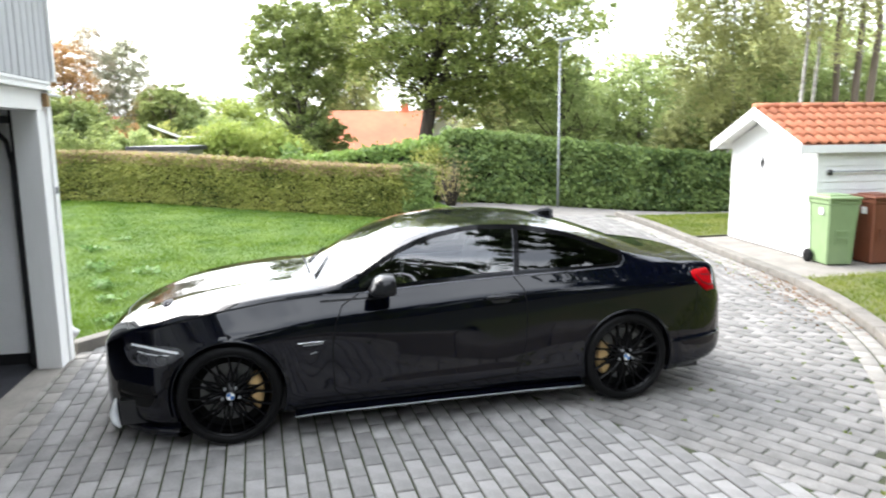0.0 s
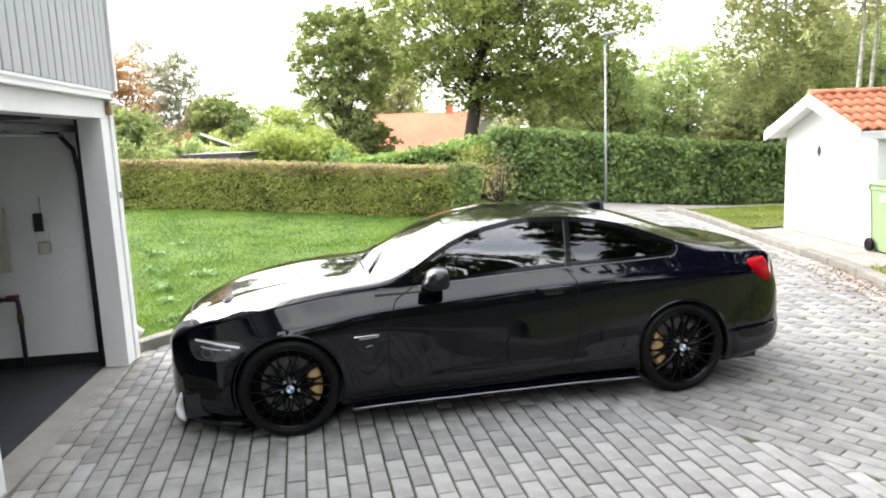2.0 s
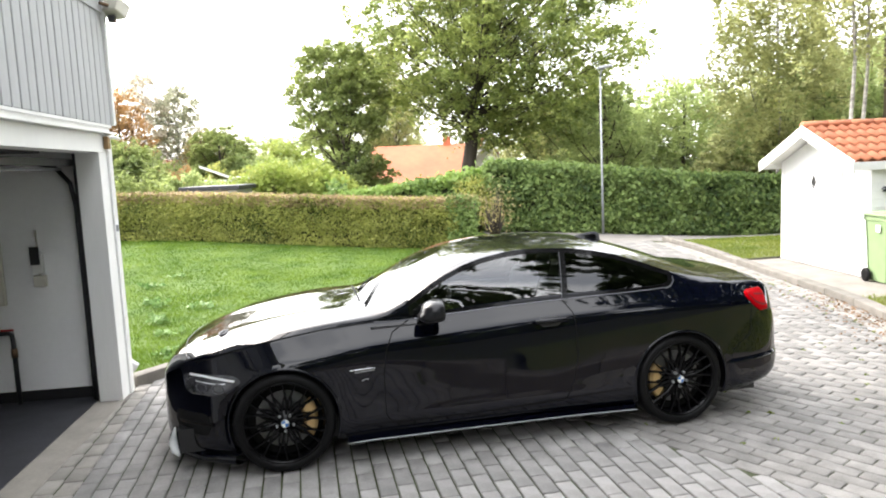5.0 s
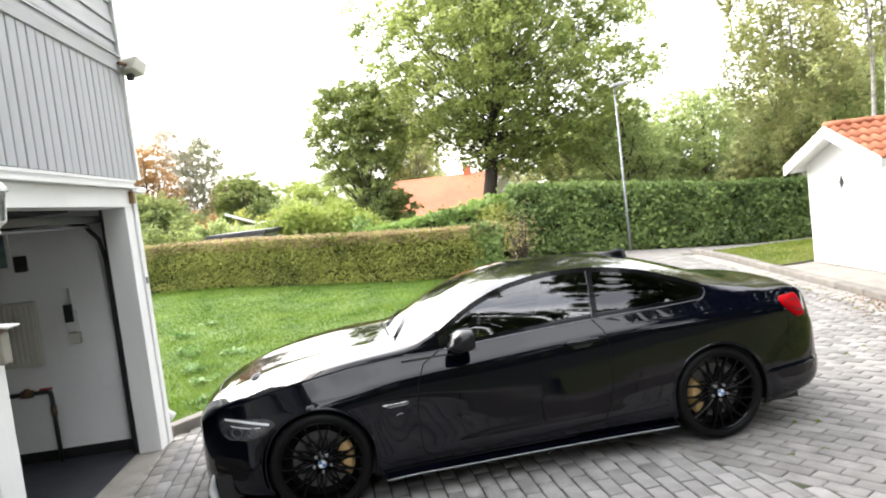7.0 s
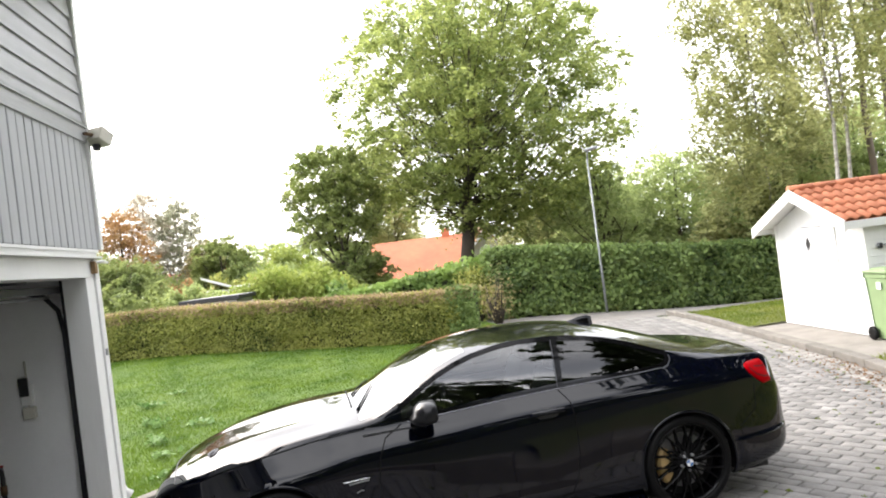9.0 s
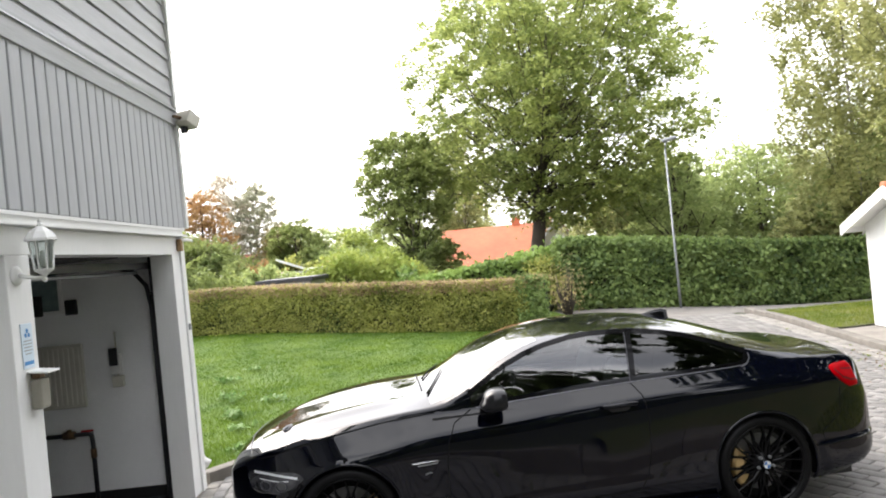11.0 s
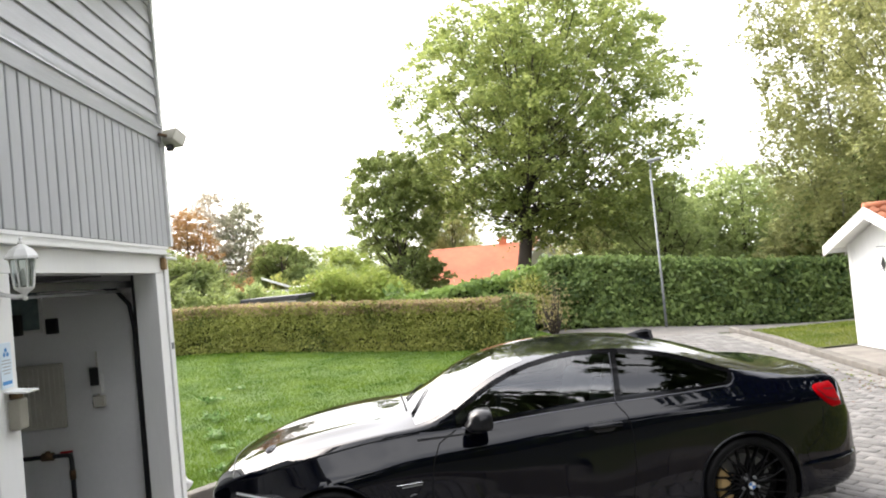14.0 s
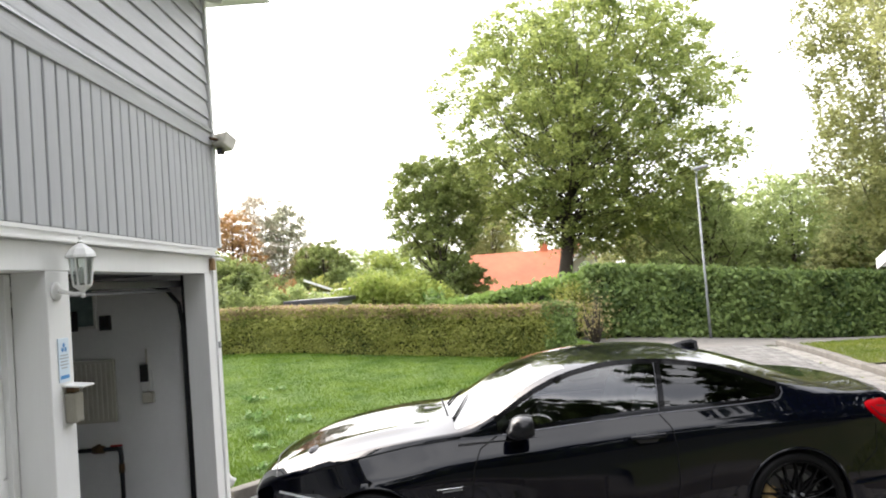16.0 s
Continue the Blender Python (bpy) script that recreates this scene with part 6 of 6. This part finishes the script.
# unseen trees at the camera's back, kept dark in colour, which the car mirrors
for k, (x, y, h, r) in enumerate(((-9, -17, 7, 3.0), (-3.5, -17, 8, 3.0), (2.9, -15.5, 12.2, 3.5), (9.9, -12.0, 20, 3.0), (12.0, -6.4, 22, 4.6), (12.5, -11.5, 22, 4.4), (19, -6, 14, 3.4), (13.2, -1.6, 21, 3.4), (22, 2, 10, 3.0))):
    limb_tree("tree", (x, y), h, .2, (r, r, 1.5, h), 80, 12000, .25, M["shade_leaf"], M["bark"], "dark leafy tree out of view, mirrored in the car", 100 + k, shell=.1)

# unseen hedge added at the back so the car's flank mirrors dark
hedge("hedge", (-12, -10.5), (22, -9.5), 2.6, 2.6, 1.4, 0, 16000, M["hedge_dark"], M["hedge_dark"], "tall dark unseen hedge added for the car to mirror", 8, .11)

# ---- houses and roofs behind the hedge ----
far = thing("far_house", pose(8.4, 40, float(ground_z(8.4, 40)), 0, 0, -8), "bungalow with an orange tiled roof among trees", "house")
part("wall", boxes([((-3.2, -2, -.5), (4.0, 4, 1.15))]), M["far_white"], far)
rv = [(-3.55, -2.7, 1.15), (3.1, -2.7, 1.15), (3.1, 1.2, 3.5), (-3.75, 1.2, 3.5), (-3.55, 5, 1.05), (3.1, 5, 1.05)]
rv += [(x, y, z - .14) for x, y, z in rv]
mesh_ob("roof", rv, [(0, 1, 2, 3), (3, 2, 5, 4), (7, 6, 9, 8), (8, 9, 10, 11), (0, 6, 7, 1), (1, 7, 8, 2), (2, 8, 11, 5), (0, 3, 9, 6), (3, 4, 10, 9)], M["tile_far"], far)
part("chimney", boxes([((.9, 1.0, 3.2), (1.4, 1.5, 3.98))], .02), M["tile_far"], far)
part("eaves", boxes([((-3.55, -2.76, 1.0), (3.1, -2.70, 1.14))]), M["far_white"], far)
wing = [(1.6, -3.4, -.5), (4.8, -3.4, -.5), (4.8, -3.4, 1.3), (3.2, -3.4, 3.5), (1.6, -3.4, 1.3)]
wing += [(x, y + 6, z) for x, y, z in wing]
mesh_ob("gable_wing", wing, [(0, 1, 2, 3, 4), (9, 8, 7, 6, 5), (0, 5, 6, 1), (1, 6, 7, 2), (4, 9, 5, 0)], M["far_white"], far)
rv = []
for y in (-3.9, 2.8): rv += [(1.15, y, 1.0), (3.2, y, 3.72), (5.25, y, 1.0), (1.15, y, .84), (3.2, y, 3.54), (5.25, y, .84)]
mesh_ob("gable_roof", rv, [(0, 1, 7, 6), (1, 2, 8, 7), (3, 9, 10, 4), (4, 10, 11, 5), (0, 3, 4, 1), (1, 4, 5, 2), (6, 7, 10, 9), (7, 8, 11, 10)], M["tile_far"], far)
for y in (-3.93,):
    mesh_ob("bargeboard", [(1.15, y, 1.0), (3.2, y, 3.74), (5.25, y, 1.0), (1.15, y, .78), (3.2, y, 3.50), (5.25, y, .78)], [(0, 1, 4, 3), (1, 2, 5, 4)], M["far_white"], far)
win_far = part("window", boxes([((2.7, -3.44, .2), (3.8, -3.41, 1.25))]), M["far_white"], far)
part("pane", boxes([((2.8, -3.46, .3), (3.7, -3.445, 1.15))]), M["glass_dark"], win_far)
left_far = thing("far_house", pose(-5.0, 44, 0, 0, 0, 10), "house with a small orange roof far behind the gardens", "house")
part("wall", boxes([((-4, -2, -.5), (3, 3, 1.6))]), M["far_white"], left_far)
rv = [(-4.4, -2.4, 1.5), (3.4, -2.4, 1.5), (3.4, .8, 3.1), (-4.4, .8, 3.1), (-4.4, 4, 1.5), (3.4, 4, 1.5)]
mesh_ob("roof", rv + [(x, y, z - .12) for x, y, z in rv], [(0, 1, 2, 3), (3, 2, 5, 4), (7, 6, 9, 8), (8, 9, 10, 11), (0, 6, 7, 1), (1, 7, 8, 2), (0, 3, 9, 6)], M["tile_far"], left_far)
hut = thing("garden_hut", pose(-2.0, 16.4, float(ground_z(-2.0, 16.4)), 0, 0, -14), "low garden hut with a dark flat roof", "hut")
part("roof", boxes([((-.95, -.6, 1.22), (.75, .9, 1.34))], .01), M["dark_metal"], hut, "dark flat roof slab")
part("wall", boxes([((-.85, -.5, -.1), (.65, .8, 1.22))]), M["flash"], hut)
gab = thing("far_roof", pose(-3.0, 26, float(ground_z(-3.0, 26)), 0, 0, 6), "pale sloping roof edge of a garden building", "roof")
mesh_ob("roof_slope", [(-.75, 0, 2.02), (.5, 0, 1.5), (.5, 3, 1.5), (-.75, 3, 2.02), (-.75, 0, 1.92), (.5, 0, 1.40), (.5, 3, 1.40), (-.75, 3, 1.92)], [(0, 1, 2, 3), (7, 6, 5, 4), (0, 4, 5, 1), (1, 5, 6, 2), (0, 3, 7, 4)], M["far_white"], gab)
part("wall", boxes([((-.6, .2, -.2), (1.2, 2.8, 1.40))]), M["far_white"], gab)
part("flat_roof", boxes([((.45, -.05, 1.40), (1.35, 2.9, 1.5))], .01), M["far_white"], gab)


# ---- paving blocks, last ----
PW, PL_ = .1175, .245
pv = np.array([(-1, -1, -1), (1, -1, -1), (1, 1, -1), (-1, 1, -1), (-1, -1, 0), (1, -1, 0), (1, 1, 0), (-1, 1, 0), (-1, -1, 1), (1, -1, 1), (1, 1, 1), (-1, 1, 1)], float)
pf = [(0, 1, 5, 4), (1, 2, 6, 5), (2, 3, 7, 6), (3, 0, 4, 7), (4, 5, 9, 8), (5, 6, 10, 9), (6, 7, 11, 10), (7, 4, 8, 11), (8, 9, 10, 11)]


def block_verts(w, l):
    v = pv.copy()
    inset = np.where(pv[:, 2] == 1, .006, 0)
    v[:, 0] = np.sign(pv[:, 0]) * (w / 2 - inset); v[:, 1] = np.sign(pv[:, 1]) * (l / 2 - inset)
    v[:, 2] = np.where(pv[:, 2] < 0, -.035, np.where(pv[:, 2] == 0, -.005, 0))
    return v


me_b = bpy.data.meshes.new("paving_block")
me_b.from_pydata([tuple(p) for p in block_verts(PW - .0115, PL_ - .0105)], [], pf)
me_b.materials.append(M["paver"])
rng = np.random.default_rng(21)
ZP, ZD = np.array([2.34, .05]), np.array([.475, -.88])         # the line where the two bonds meet
ZN = np.array([.88, .475])
all_v, n_near = {"grey": [], "warm": [], "pale": []}, 0


def lay(x, y, ang, w, l, kind, sink=0.0):
    global n_near
    m = pose(x, y, float(ground_z(x, y)) - sink + rng.normal(0, .0012), rng.normal(0, .45), rng.normal(0, .6), ang + rng.normal(0, .35))
    if kind == "grey" and .0 < x < 3.3 and -1.75 < y < -.30 and n_near < 300 and abs(w - PW) < .002 and abs(l - PL_) < .002:
        ob = new("paving_block", me_b); ob.parent = pavement; ob.matrix_basis = m
        n_near += 1
        return
    v = block_verts(w - .0115, l - .0105)
    r = np.array(m.to_3x3()); all_v[kind].append(v @ r.T + np.array(m.translation))


# bond in front of the garage: courses run away from the camera
k = 0
x = -1.335 + PW / 2
while x < 7:
    y = -7.0 + (PL_ / 2 if k % 2 else 0)
    while y < 11:
        s = (np.array([x, y]) - ZP) @ ZN
        if s < .05 and bool(on_paving(np.array(x), np.array(y))) and y < 6 and float(kerb_d(x, y)) < .06: lay(x, y, 0, PW, PL_, "grey", .006 if s > -.16 or float(kerb_d(x, y)) > -.14 else 0)
        y += PL_
    x += PW; k += 1
# bond of the curved drive: courses along the meeting line
for row in range(0, 100):
    for c in range(-75, 45):
        p = ZP + ZN * (row + .5) * PW - ZD * (c + (.5 if row % 2 else 0)) * PL_
        if bool(on_paving(p[0], p[1])) and float(kerb_d(p[0], p[1])) < .06 and p[1] > -5: lay(p[0], p[1], 28.4, PW, PL_, "warm", .006 if float(kerb_d(p[0], p[1])) > -.14 else 0)
# pale border by the garage and pale rows along the kerb
for c in range(2):
    y = -6.0 + .06 * c
    while y < 2.55:
        lay(-1.40 - c * .135 + .004 * y, y, -3, .132, .22, "pale"); y += .221
for r in range(2):
    deg = -95.0 + (.4 if r else 0)
    rr = KR + .075 + r * .155
    while deg < 40:
        x, y = arc(rr, deg)
        if y < 10.6: lay(x, y, min(deg, KE), .148, .205, "pale")
        deg += math.degrees(.208 / rr)
for kind, material, label in (("grey", "paver_all", ""), ("warm", "paver_warm_dim", "brownish grey paving blocks of the curved drive, darkened to even the light"), ("pale", "paver_pale", "paler worn paving blocks along the edges")):
    v = np.concatenate(all_v[kind]); n = len(all_v[kind])
    f = (np.array(pf)[None] + 12 * np.arange(n)[:, None, None]).reshape(-1, 4)
    raw_mesh("paving_blocks", v, f, M[material], pavement, "stuff", label)

# moss and tiny weeds in the joints of the curved drive
moss = tagged(new("moss"), "tufts of green moss in the paving joints", "moss", "", "stuff")
cs = []
for k in range(420):
    row, c = int(rng.integers(2, 62)), int(rng.integers(-30, 22))
    p = ZP + ZN * row * PW - ZD * (c + rng.random()) * PL_
    if bool(on_paving(p[0], p[1])) and float(kerb_d(p[0], p[1])) < -.05 and p[1] > -5: cs.append((p[0], p[1], float(ground_z(p[0], p[1])) + .002))
for k in range(70):
    x, y = arc(KR + rng.choice([0, .155, .32]), rng.uniform(-80, 10)); cs.append((x, y, float(ground_z(x, y)) + .002))
v, f = leaves(rng, cs, [.022] * len(cs), len(cs) * 12, .010, squash=(1, 1, .35))
raw_mesh("moss_tufts", v, f, M["grass_dry"], moss, "stuff")
